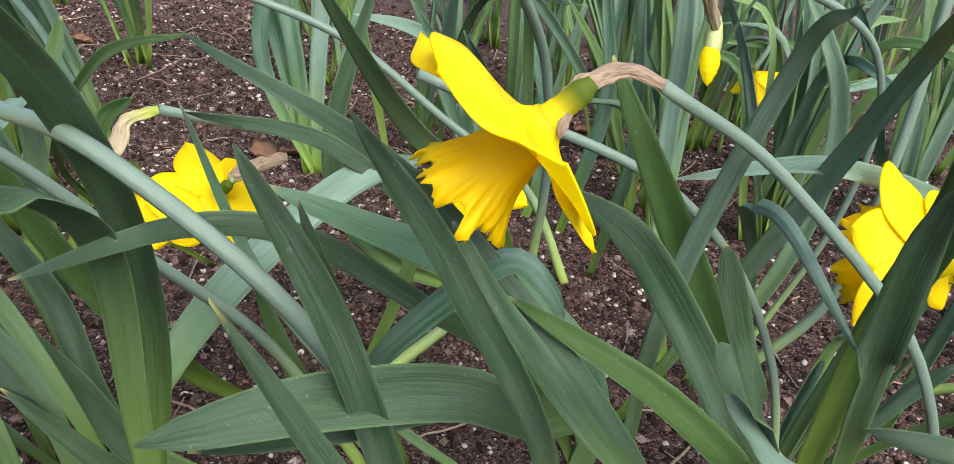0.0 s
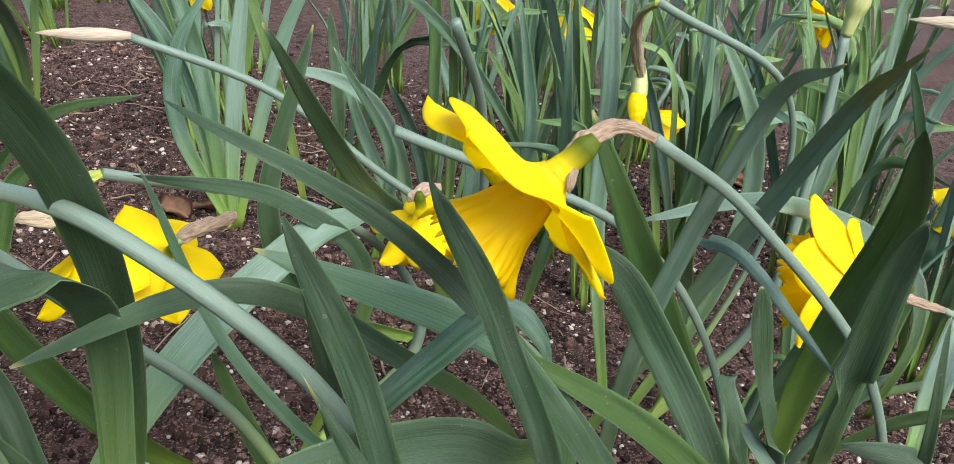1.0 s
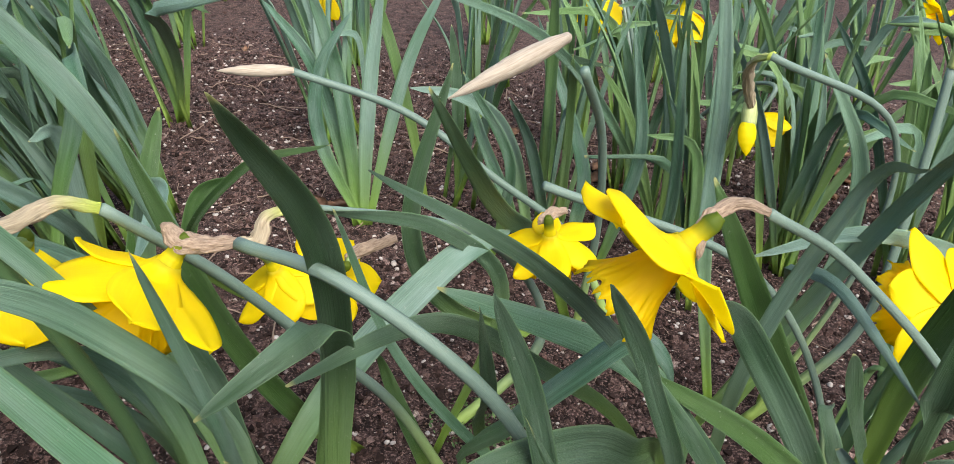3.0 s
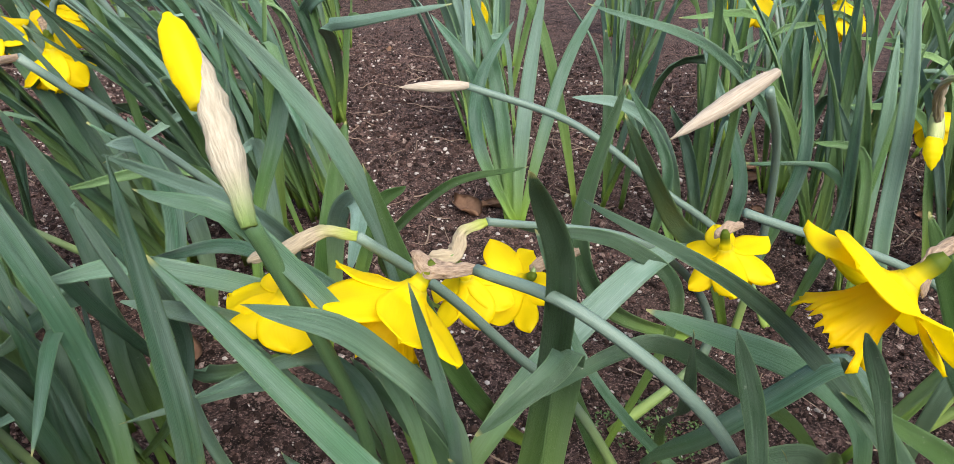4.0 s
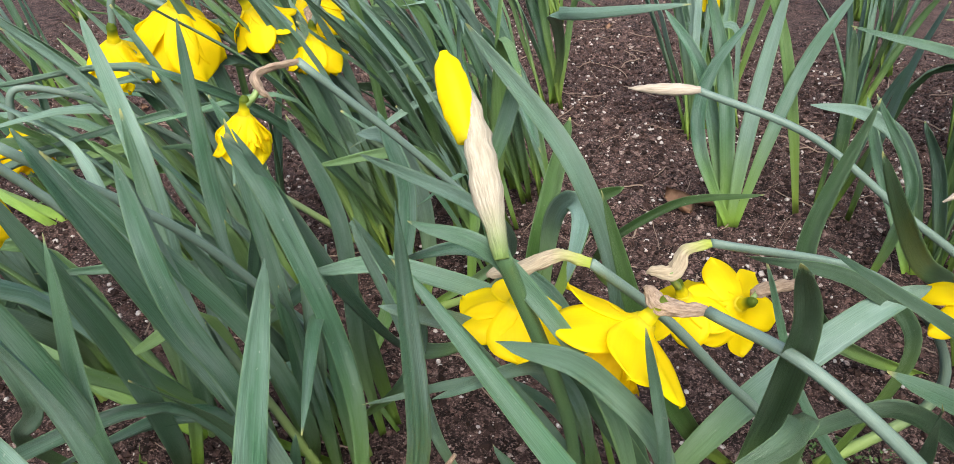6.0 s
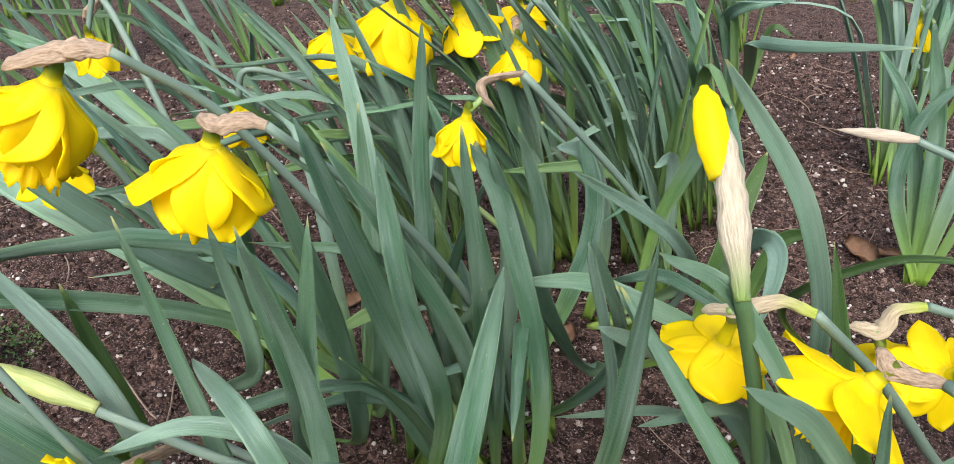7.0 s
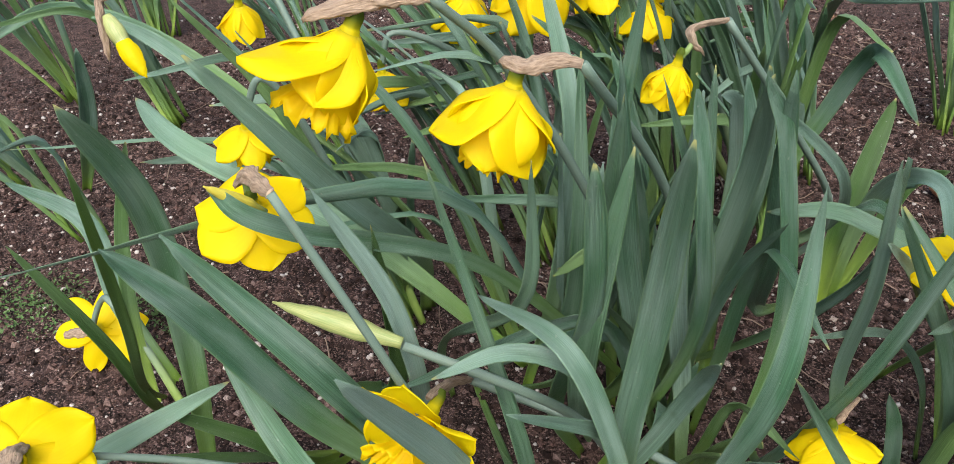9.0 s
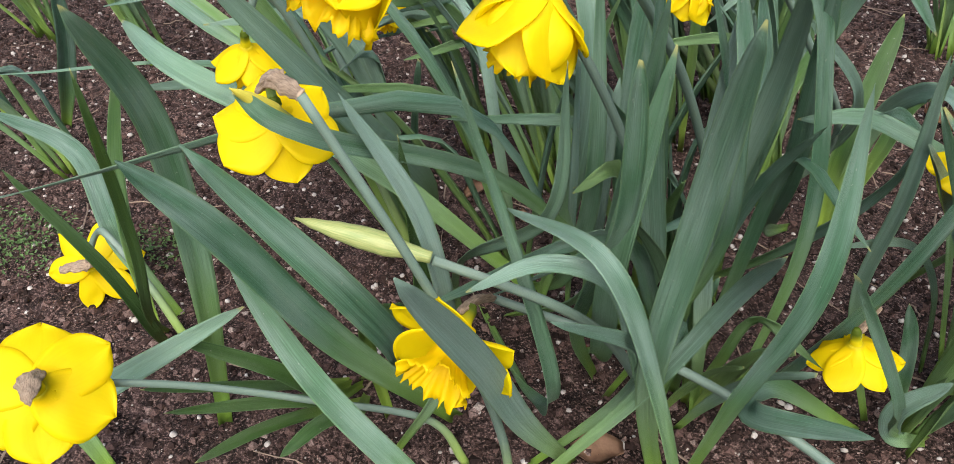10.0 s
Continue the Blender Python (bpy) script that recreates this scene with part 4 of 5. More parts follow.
pedicel(p, (-0.181, 0.403, 0.201), (-0.181, 0.409, 0.197), (-0.181, 0.415, 0.190), (-0.178, 0.417, 0.182))
flower(p, (-0.133, 0.431, 0.175), (-0.614, 0.419, -0.669), 0.036, sweep=72, cup=0.7)
spathe(p, 0.0035, (-0.101, 0.444, 0.195), (-0.117, 0.441, 0.188), (-0.131, 0.438, 0.180))
pedicel(p, (-0.130, 0.438, 0.181), (-0.129, 0.433, 0.181), (-0.128, 0.428, 0.180), (-0.133, 0.431, 0.175))
leaf(p, 0.0200, (0.08, -0.84, 0.54), (-0.180, 0.345, 0.000), (-0.124, 0.374, 0.121), (-0.065, 0.430, 0.188), (-0.029, 0.485, 0.190))
p = plant(-0.470, 0.650, "daffodil clump with several yellow flowers and blue-green leaves")
flower(p, (-0.629, 0.415, 0.331), (-0.319, 0.090, -0.943), 0.058, sweep=34, wide=1.3, cup=0.8)
flower(p, (-0.699, 0.394, 0.293), (-0.285, 0.103, -0.953), 0.044, sweep=34, wide=1.2)
flower(p, (-0.610, 0.469, 0.314), (0.165, 0.402, -0.901), 0.040, sweep=50)
flower(p, (-0.590, 0.537, 0.307), (-0.170, 0.434, -0.885), 0.036, sweep=55)
flower(p, (-0.559, 0.499, 0.287), (-0.075, 0.145, -0.987), 0.036, sweep=45)
spathe(p, 0.0039, (-0.571, 0.511, 0.285), (-0.574, 0.515, 0.292), (-0.577, 0.517, 0.298))
pedicel(p, (-0.572, 0.512, 0.286), (-0.565, 0.505, 0.292), (-0.559, 0.498, 0.295), (-0.559, 0.499, 0.287))
stem(p, 0.0032, (-0.470, 0.647, 0.000), (-0.522, 0.570, 0.146), (-0.580, 0.482, 0.299), (-0.617, 0.427, 0.363), (-0.629, 0.415, 0.331))
stem(p, 0.0032, (-0.472, 0.665, 0.000), (-0.547, 0.574, 0.132), (-0.633, 0.471, 0.270), (-0.687, 0.406, 0.325), (-0.699, 0.394, 0.293))
stem(p, 0.0032, (-0.455, 0.665, 0.000), (-0.505, 0.600, 0.140), (-0.562, 0.527, 0.286), (-0.598, 0.481, 0.346), (-0.610, 0.469, 0.314))
stem(p, 0.0032, (-0.474, 0.658, 0.000), (-0.511, 0.619, 0.137), (-0.552, 0.576, 0.282), (-0.578, 0.549, 0.339), (-0.590, 0.537, 0.307))
stem(p, 0.0032, (-0.471, 0.641, 0.000), (-0.498, 0.596, 0.130), (-0.528, 0.543, 0.266), (-0.547, 0.511, 0.319), (-0.559, 0.499, 0.287))
p = plant(-0.550, 0.560, "daffodil with a yellow trumpet flower and blue-green leaves")
flower(p, (-0.726, 0.296, 0.236), (-0.069, 0.149, -0.986), 0.034, sweep=45)
stem(p, 0.0032, (-0.559, 0.561, 0.000), (-0.613, 0.472, 0.112), (-0.675, 0.371, 0.228), (-0.714, 0.308, 0.268), (-0.726, 0.296, 0.236))
p = plant(-0.500, 0.490, "daffodil with a yellow trumpet flower and blue-green leaves")
stem(p, 0.0034, (-0.451, 0.498, -0.000), (-0.371, 0.502, 0.062), (-0.346, 0.470, 0.143), (-0.375, 0.404, 0.237), (-0.410, 0.322, 0.336))
leaf(p, 0.0128, (0.49, -0.73, 0.47), (-0.453, 0.507, 0.000), (-0.354, 0.489, 0.107), (-0.331, 0.413, 0.201), (-0.356, 0.308, 0.290), blunt=1.5)
leaf(p, 0.0175, (0.45, -0.78, 0.43), (-0.458, 0.505, -0.000), (-0.447, 0.503, 0.069), (-0.442, 0.491, 0.133), (-0.440, 0.470, 0.187), (-0.437, 0.440, 0.229), (-0.433, 0.396, 0.250), blunt=2.0)
flower(p, (-0.424, 0.285, 0.318), (-0.131, -0.142, -0.981), 0.029, sweep=20, cup=0.45, wide=1.3)
spathe(p, 0.0036, (-0.410, 0.322, 0.336), (-0.419, 0.309, 0.335), (-0.425, 0.299, 0.332), (-0.420, 0.296, 0.324), (-0.415, 0.297, 0.321))
pedicel(p, (-0.421, 0.296, 0.326), (-0.422, 0.291, 0.327), (-0.423, 0.286, 0.326), (-0.424, 0.285, 0.318))
p = plant(-0.448, 0.378, "clump of blue-green strap leaves in dark soil")
leaf(p, 0.0136, (0.71, -0.60, 0.37), (-0.445, 0.347, -0.000), (-0.462, 0.293, 0.115), (-0.458, 0.274, 0.245), (-0.445, 0.267, 0.373), blunt=0.9)
leaf(p, 0.0109, (0.58, -0.67, 0.46), (-0.389, 0.335, 0.000), (-0.370, 0.298, 0.137), (-0.352, 0.277, 0.257), (-0.352, 0.248, 0.340), blunt=1.5)
leaf(p, 0.0082, (0.48, -0.67, 0.57), (-0.422, 0.337, 0.000), (-0.331, 0.291, 0.121), (-0.272, 0.242, 0.235), (-0.262, 0.189, 0.335), blunt=2.0)
leaf(p, 0.0168, (0.36, -0.82, 0.44), (-0.448, 0.380, 0.000), (-0.422, 0.413, 0.099), (-0.410, 0.424, 0.189), (-0.419, 0.407, 0.268), blunt=1.2)
p = plant(-0.540, 0.277, "clump of blue-green strap leaves in dark soil")
leaf(p, 0.0161, (0.74, -0.57, 0.36), (-0.503, 0.232, 0.000), (-0.478, 0.237, 0.137), (-0.478, 0.244, 0.264), (-0.520, 0.257, 0.370), blunt=0.9)
leaf(p, 0.0126, (0.72, -0.46, 0.52), (-0.524, 0.218, 0.000), (-0.432, 0.181, 0.103), (-0.393, 0.145, 0.239), (-0.364, 0.101, 0.369), blunt=1.5)
leaf(p, 0.0101, (0.74, -0.37, 0.56), (-0.548, 0.186, 0.000), (-0.501, 0.126, 0.134), (-0.420, 0.108, 0.223), (-0.404, 0.090, 0.328), blunt=2.0)
leaf(p, 0.0120, (0.79, -0.28, 0.54), (-0.563, 0.224, 0.000), (-0.440, 0.131, 0.035), (-0.394, 0.078, 0.137), (-0.455, 0.068, 0.322), blunt=1.2)
leaf(p, 0.0103, (0.81, -0.28, 0.52), (-0.403, 0.292, 0.000), (-0.462, 0.139, 0.205), (-0.473, -0.006, 0.309), (-0.490, -0.030, 0.335), blunt=1.7)
spindle("bud", p, (-0.487, -0.006, 0.313), (-0.487, -0.033, 0.339), 0.0038, M_BUD_YELLOW, "yellowing closed bud at a stalk tip", neck=0.5)
leaf(p, 0.0140, (0.51, -0.74, 0.45), (-0.529, 0.264, -0.000), (-0.476, 0.236, 0.063), (-0.453, 0.224, 0.171), (-0.468, 0.232, 0.327), blunt=0.9)
p = plant(-0.426, 0.287, "daffodil clump with several yellow flowers and blue-green leaves")
leaf(p, 0.0194, (0.69, -0.51, 0.51), (-0.448, 0.248, 0.000), (-0.400, 0.223, 0.105), (-0.396, 0.180, 0.237), (-0.383, 0.129, 0.374), blunt=0.9)
leaf(p, 0.0112, (0.67, -0.54, 0.50), (-0.416, 0.278, -0.000), (-0.369, 0.238, 0.112), (-0.347, 0.191, 0.238), (-0.358, 0.124, 0.372), blunt=1.5)
leaf(p, 0.0158, (0.71, -0.39, 0.59), (-0.423, 0.204, 0.000), (-0.408, 0.132, 0.125), (-0.373, 0.105, 0.242), (-0.365, 0.083, 0.342), blunt=2.0)
leaf(p, 0.0162, (0.34, -0.80, 0.49), (-0.443, 0.229, 0.000), (-0.399, 0.157, 0.085), (-0.379, 0.114, 0.199), (-0.364, 0.117, 0.337), blunt=1.2)
leaf(p, 0.0149, (0.27, -0.86, 0.44), (-0.411, 0.263, 0.000), (-0.374, 0.259, 0.144), (-0.349, 0.241, 0.268), (-0.331, 0.190, 0.358), blunt=1.7)
stem(p, 0.0029, (-0.384, 0.309, 0.000), (-0.378, 0.273, 0.142), (-0.390, 0.210, 0.268), (-0.401, 0.126, 0.366))
stem(p, 0.0028, (-0.373, 0.265, 0.000), (-0.419, 0.211, 0.206), (-0.455, 0.144, 0.340), (-0.467, 0.092, 0.394))
leaf(p, 0.0110, (0.66, -0.47, 0.58), (-0.406, 0.190, 0.000), (-0.345, 0.178, 0.177), (-0.336, 0.145, 0.293), (-0.351, 0.148, 0.359), blunt=2.0)
leaf(p, 0.0112, (0.64, -0.62, 0.45), (-0.324, 0.219, 0.000), (-0.304, 0.218, 0.183), (-0.319, 0.201, 0.313), (-0.333, 0.189, 0.357), blunt=1.2)
leaf(p, 0.0111, (0.43, -0.76, 0.50), (-0.419, 0.277, -0.000), (-0.387, 0.256, 0.096), (-0.371, 0.240, 0.209), (-0.376, 0.228, 0.341), blunt=1.7)
flower(p, (-0.510, 0.079, 0.376), (-0.230, -0.395, -0.890), 0.044, sweeps=(56, 26, 16, 16, 20, 48), lengths=(1.22, .95, 1.08, 1.15, 1.02, .9), wides=(1.0, .95, 1.1, 1.2, 1.1, 1), cup=1.02, flare=0.95, wide=1.35, tube_len=0.16, roll=-12)
spathe(p, 0.0047, (-0.467, 0.092, 0.394), (-0.484, 0.088, 0.392), (-0.503, 0.081, 0.388), (-0.527, 0.066, 0.380))
pedicel(p, (-0.507, 0.079, 0.387), (-0.508, 0.081, 0.386), (-0.508, 0.083, 0.383), (-0.510, 0.079, 0.376))
flower(p, (-0.433, 0.115, 0.354), (-0.166, -0.208, -0.964), 0.040, sweeps=(40, 26, 20, 46, 20, 26), lengths=(1.0, 1.0, 1.05, .95, 1.05, 1.0), cup=0.95, flare=0.8, wide=1.6, tube_len=0.15)
spathe(p, 0.0039, (-0.401, 0.126, 0.366), (-0.415, 0.122, 0.366), (-0.427, 0.117, 0.361), (-0.440, 0.115, 0.362))
pedicel(p, (-0.432, 0.116, 0.361), (-0.432, 0.116, 0.362), (-0.432, 0.117, 0.362), (-0.433, 0.115, 0.354))
p = plant(-0.655, 0.245, "daffodil clump with several yellow flowers and blue-green leaves")
leaf(p, 0.0210, (0.87, -0.26, 0.43), (-0.519, 0.262, 0.000), (-0.629, 0.169, 0.148), (-0.749, 0.100, 0.220), (-0.848, 0.114, 0.232), blunt=0.9)
leaf(p, 0.0204, (0.80, -0.43, 0.43), (-0.650, 0.260, 0.000), (-0.606, 0.211, 0.115), (-0.593, 0.126, 0.221), (-0.609, 0.037, 0.349), blunt=1.5)
leaf(p, 0.0109, (0.82, -0.37, 0.45), (-0.656, 0.252, 0.000), (-0.716, 0.229, 0.106), (-0.772, 0.177, 0.170), (-0.822, 0.091, 0.187), blunt=2.0)
flower(p, (-0.820, 0.216, 0.301), (-0.180, 0.120, -0.976), 0.032, sweep=30, cup=0.6)
spathe(p, 0.0054, (-0.881, 0.272, 0.319), (-0.886, 0.259, 0.309), (-0.890, 0.245, 0.296))
pedicel(p, (-0.890, 0.246, 0.297), (-0.854, 0.230, 0.304), (-0.818, 0.215, 0.309), (-0.820, 0.216, 0.301))
flower(p, (-0.677, 0.111, 0.262), (-0.279, 0.148, -0.949), 0.030, sweep=55)
spindle("bud", p, (-0.902, 0.133, 0.290), (-0.874, 0.133, 0.260), 0.0082, M_BUD_GREEN, "green neck of a closed bud")
spindle("bud", p, (-0.887, 0.133, 0.273), (-0.858, 0.134, 0.243), 0.0093, M_PETAL, "closed yellow petals")
spathe(p, 0.0049, (-0.902, 0.145, 0.305), (-0.910, 0.135, 0.302), (-0.903, 0.128, 0.285), (-0.890, 0.120, 0.262))
stem(p, 0.0032, (-0.640, 0.245, 0.000), (-0.699, 0.239, 0.135), (-0.766, 0.232, 0.277), (-0.808, 0.228, 0.333), (-0.820, 0.216, 0.301))
stem(p, 0.0032, (-0.641, 0.232, 0.000), (-0.649, 0.194, 0.122), (-0.659, 0.150, 0.248), (-0.665, 0.123, 0.294), (-0.677, 0.111, 0.262))
p = plant(-0.335, 0.530, "clump of blue-green strap leaves in dark soil")
leaf(p, 0.0175, (0.31, -0.81, 0.50), (-0.336, 0.535, 0.000), (-0.331, 0.529, 0.085), (-0.317, 0.513, 0.148), (-0.290, 0.484, 0.186), (-0.262, 0.439, 0.201), (-0.242, 0.372, 0.193), blunt=0.9)
leaf(p, 0.0120, (0.51, -0.80, 0.33), (-0.266, 0.443, 0.000), (-0.206, 0.375, 0.167), (-0.211, 0.311, 0.307), (-0.253, 0.268, 0.396), blunt=1.5)
leaf(p, 0.0144, (0.23, -0.84, 0.49), (-0.367, 0.504, -0.000), (-0.358, 0.363, 0.089), (-0.331, 0.263, 0.211), (-0.319, 0.184, 0.365), blunt=2.0)
leaf(p, 0.0161, (0.19, -0.92, 0.35), (-0.411, 0.519, 0.000), (-0.410, 0.535, 0.117), (-0.385, 0.542, 0.201), (-0.363, 0.528, 0.257), (-0.341, 0.489, 0.277), (-0.294, 0.433, 0.251), blunt=1.2)
leaf(p, 0.0199, (0.12, -0.90, 0.43), (-0.339, 0.518, 0.000), (-0.344, 0.530, 0.066), (-0.342, 0.554, 0.135), (-0.340, 0.591, 0.207), fresh=True, blunt=1.7)
leaf(p, 0.0151, (0.10, -0.91, 0.41), (-0.333, 0.533, 0.000), (-0.317, 0.562, 0.075), (-0.305, 0.574, 0.133), (-0.275, 0.570, 0.160), fresh=True, blunt=0.9)
p = plant(-0.580, 0.090, "clump of blue-green strap leaves in dark soil")
leaf(p, 0.0196, (0.62, -0.43, 0.66), (-0.487, 0.103, 0.000), (-0.504, 0.017, 0.141), (-0.521, -0.033, 0.247), (-0.538, -0.064, 0.301), blunt=0.9)
leaf(p, 0.0197, (0.65, -0.46, 0.60), (-0.572, 0.087, 0.000), (-0.501, 0.062, 0.092), (-0.487, 0.014, 0.191), (-0.519, -0.043, 0.306), blunt=1.5)
leaf(p, 0.0181, (0.76, -0.39, 0.51), (-0.627, -0.010, 0.000), (-0.609, -0.005, 0.153), (-0.593, -0.014, 0.276), (-0.574, -0.049, 0.358), blunt=2.0)
leaf(p, 0.0116, (0.74, -0.35, 0.57), (-0.504, 0.047, 0.000), (-0.452, 0.052, 0.123), (-0.451, 0.039, 0.239), (-0.473, 0.011, 0.323), blunt=1.2)
leaf(p, 0.0076, (0.63, -0.30, 0.71), (-0.576, 0.086, 0.000), (-0.587, 0.036, 0.031), (-0.601, -0.013, 0.064), (-0.616, -0.063, 0.096), fresh=True, blunt=1.7)
leaf(p, 0.0096, (0.60, -0.31, 0.74), (-0.570, 0.087, -0.000), (-0.556, 0.042, 0.032), (-0.562, -0.009, 0.071), (-0.577, -0.069, 0.107), fresh=True, blunt=0.9)
leaf(p, 0.0090, (0.58, -0.30, 0.76), (-0.558, 0.072, -0.000), (-0.560, 0.024, 0.030), (-0.559, -0.023, 0.057), (-0.554, -0.071, 0.079), fresh=True, blunt=1.5)
leaf(p, 0.0110, (0.53, -0.36, 0.77), (-0.560, 0.078, 0.000), (-0.537, 0.047, 0.026), (-0.536, 0.014, 0.047), (-0.534, -0.026, 0.052), fresh=True, blunt=2.0)
leaf(p, 0.0121, (0.65, -0.33, 0.69), (-0.576, 0.081, 0.000), (-0.567, 0.041, 0.033), (-0.577, 0.008, 0.081), (-0.605, -0.038, 0.130), fresh=True, blunt=1.2)
p = plant(-0.740, 0.015, "daffodil with a yellow trumpet flower and blue-green leaves")
leaf(p, 0.0179, (0.85, -0.28, 0.46), (-0.753, 0.040, 0.000), (-0.803, 0.031, 0.073), (-0.838, 0.038, 0.144), (-0.882, 0.002, 0.185), blunt=0.9)
leaf(p, 0.0095, (0.79, -0.27, 0.55), (-0.734, 0.014, 0.000), (-0.694, -0.010, 0.061), (-0.680, -0.031, 0.141), (-0.695, -0.061, 0.234), fresh=True, blunt=1.5)
leaf(p, 0.0070, (0.82, -0.34, 0.46), (-0.748, 0.024, 0.000), (-0.678, -0.016, 0.090), (-0.618, -0.035, 0.198), (-0.586, -0.049, 0.326), fresh=True, blunt=2.0)
leaf(p, 0.0120, (0.85, -0.31, 0.42), (-0.741, 0.012, 0.000), (-0.769, 0.024, 0.075), (-0.788, 0.044, 0.149), (-0.797, 0.073, 0.222), fresh=True, blunt=1.2)
flower(p, (-0.827, 0.008, 0.048), (-0.577, 0.538, -0.614), 0.040, sweep=74, cup=0.6, roll=20, wide=0.85)
spathe(p, 0.0042, (-0.826, -0.014, 0.058), (-0.816, -0.005, 0.060), (-0.808, 0.003, 0.061))
pedicel(p, (-0.816, -0.005, 0.060), (-0.819, -0.001, 0.058), (-0.822, 0.003, 0.053), (-0.827, 0.008, 0.048))
stem(p, 0.0032, (-0.727, 0.027, 0.000), (-0.758, 0.025, 0.047), (-0.793, 0.021, 0.087), (-0.815, 0.020, 0.080), (-0.827, 0.008, 0.048))
p = plant(-0.190, 0.310, "daffodil with a yellow trumpet flower and blue-green leaves")
leaf(p, 0.0134, (0.57, -0.61, 0.55), (-0.316, 0.294, -0.000), (-0.295, 0.237, 0.059), (-0.252, 0.206, 0.191), (-0.218, 0.161, 0.369), blunt=0.9)
leaf(p, 0.0070, (0.09, -0.73, 0.68), (-0.206, 0.295, 0.000), (-0.219, 0.203, 0.091), (-0.226, 0.127, 0.185), (-0.259, 0.067, 0.290), blunt=1.5)
stem(p, 0.0037, (-0.201, 0.316, 0.000), (-0.197, 0.296, 0.090), (-0.193, 0.270, 0.172), (-0.195, 0.238, 0.250), (-0.202, 0.205, 0.329), fresh=True)
leaf(p, 0.0157, (0.04, -0.70, 0.71), (-0.235, 0.276, -0.000), (-0.288, 0.200, 0.085), (-0.287, 0.125, 0.132), (-0.229, 0.097, 0.184), blunt=1.2)
leaf(p, 0.0142, (-0.05, -0.74, 0.67), (-0.190, 0.300, -0.000), (-0.213, 0.258, 0.032), (-0.219, 0.239, 0.074), (-0.199, 0.236, 0.117), blunt=1.7)
leaf(p, 0.0086, (0.09, -0.89, 0.44), (-0.233, 0.292, 0.000), (-0.266, 0.250, 0.133), (-0.262, 0.219, 0.243), (-0.265, 0.190, 0.332), blunt=0.9)
flower(p, (-0.257, 0.204, 0.149), (0.197, 0.105, -0.975), 0.029, sweep=60, cup=0.5)
spathe(p, 0.0027, (-0.252, 0.240, 0.148), (-0.255, 0.232, 0.141), (-0.258, 0.223, 0.135))
pedicel(p, (-0.258, 0.223, 0.135), (-0.258, 0.213, 0.147), (-0.259, 0.203, 0.157), (-0.257, 0.204, 0.149))
spindle("bud", p, (-0.200, 0.203, 0.326), (-0.237, 0.240, 0.380), 0.0064, M_SPATHE_PALE, "crumpled pale papery sheath", blunt=True, crumple=0.20, neck=0.50)
spindle("bud", p, (-0.228, 0.226, 0.362), (-0.250, 0.244, 0.391), 0.0071, M_PETAL, "closed yellow bud", blunt=True, crumple=0.03)
p = plant(-0.350, 0.200, "daffodil with closed papery buds and blue-green leaves")
leaf(p, 0.0151, (0.57, -0.52, 0.64), (-0.323, 0.148, 0.000), (-0.299, 0.122, 0.133), (-0.276, 0.119, 0.240), (-0.287, 0.160, 0.324), blunt=0.9)
leaf(p, 0.0121, (0.67, -0.30, 0.67), (-0.295, 0.107, 0.000), (-0.328, 0.083, 0.152), (-0.363, 0.071, 0.240), (-0.428, 0.078, 0.242), blunt=1.5)
leaf(p, 0.0162, (0.25, -0.86, 0.45), (-0.339, 0.144, 0.000), (-0.341, 0.101, 0.142), (-0.327, 0.084, 0.276), (-0.310, 0.054, 0.382), blunt=2.0)
leaf(p, 0.0107, (0.42, -0.64, 0.64), (-0.336, 0.149, 0.000), (-0.349, 0.128, 0.088), (-0.358, 0.108, 0.162), (-0.366, 0.087, 0.215), (-0.389, 0.056, 0.238), (-0.411, 0.021, 0.232), blunt=1.2)
stem(p, 0.0033, (-0.354, 0.192, 0.000), (-0.368, 0.156, 0.077), (-0.379, 0.116, 0.145), (-0.392, 0.068, 0.201), (-0.440, 0.031, 0.231))
leaf(p, 0.0126, (0.46, -0.72, 0.52), (-0.342, 0.217, 0.000), (-0.348, 0.196, 0.123), (-0.355, 0.169, 0.241), (-0.348, 0.148, 0.359), blunt=0.9)
spindle("bud", p, (-0.442, 0.032, 0.231), (-0.504, -0.001, 0.248), 0.0061, M_BUD_GREEN, "long closed green bud", neck=0.52)
p = plant(-0.420, 0.060, "daffodil clump with several yellow flowers and blue-green leaves")
leaf(p, 0.0101, (0.17, -0.76, 0.63), (-0.408, 0.079, -0.000), (-0.345, 0.107, 0.127), (-0.306, 0.093, 0.233), (-0.279, 0.034, 0.311), blunt=0.9)
leaf(p, 0.0090, (0.29, -0.65, 0.70), (-0.418, 0.100, -0.000), (-0.364, 0.124, 0.092), (-0.347, 0.094, 0.172), (-0.359, 0.014, 0.248), blunt=1.5)
leaf(p, 0.0160, (0.45, -0.54, 0.71), (-0.393, 0.121, 0.000), (-0.394, 0.055, 0.110), (-0.384, -0.002, 0.218), (-0.373, -0.063, 0.319), blunt=2.0)
leaf(p, 0.0165, (0.65, -0.39, 0.65), (-0.396, 0.035, 0.000), (-0.450, 0.008, 0.068), (-0.510, -0.007, 0.131), (-0.577, -0.002, 0.187), blunt=1.2)
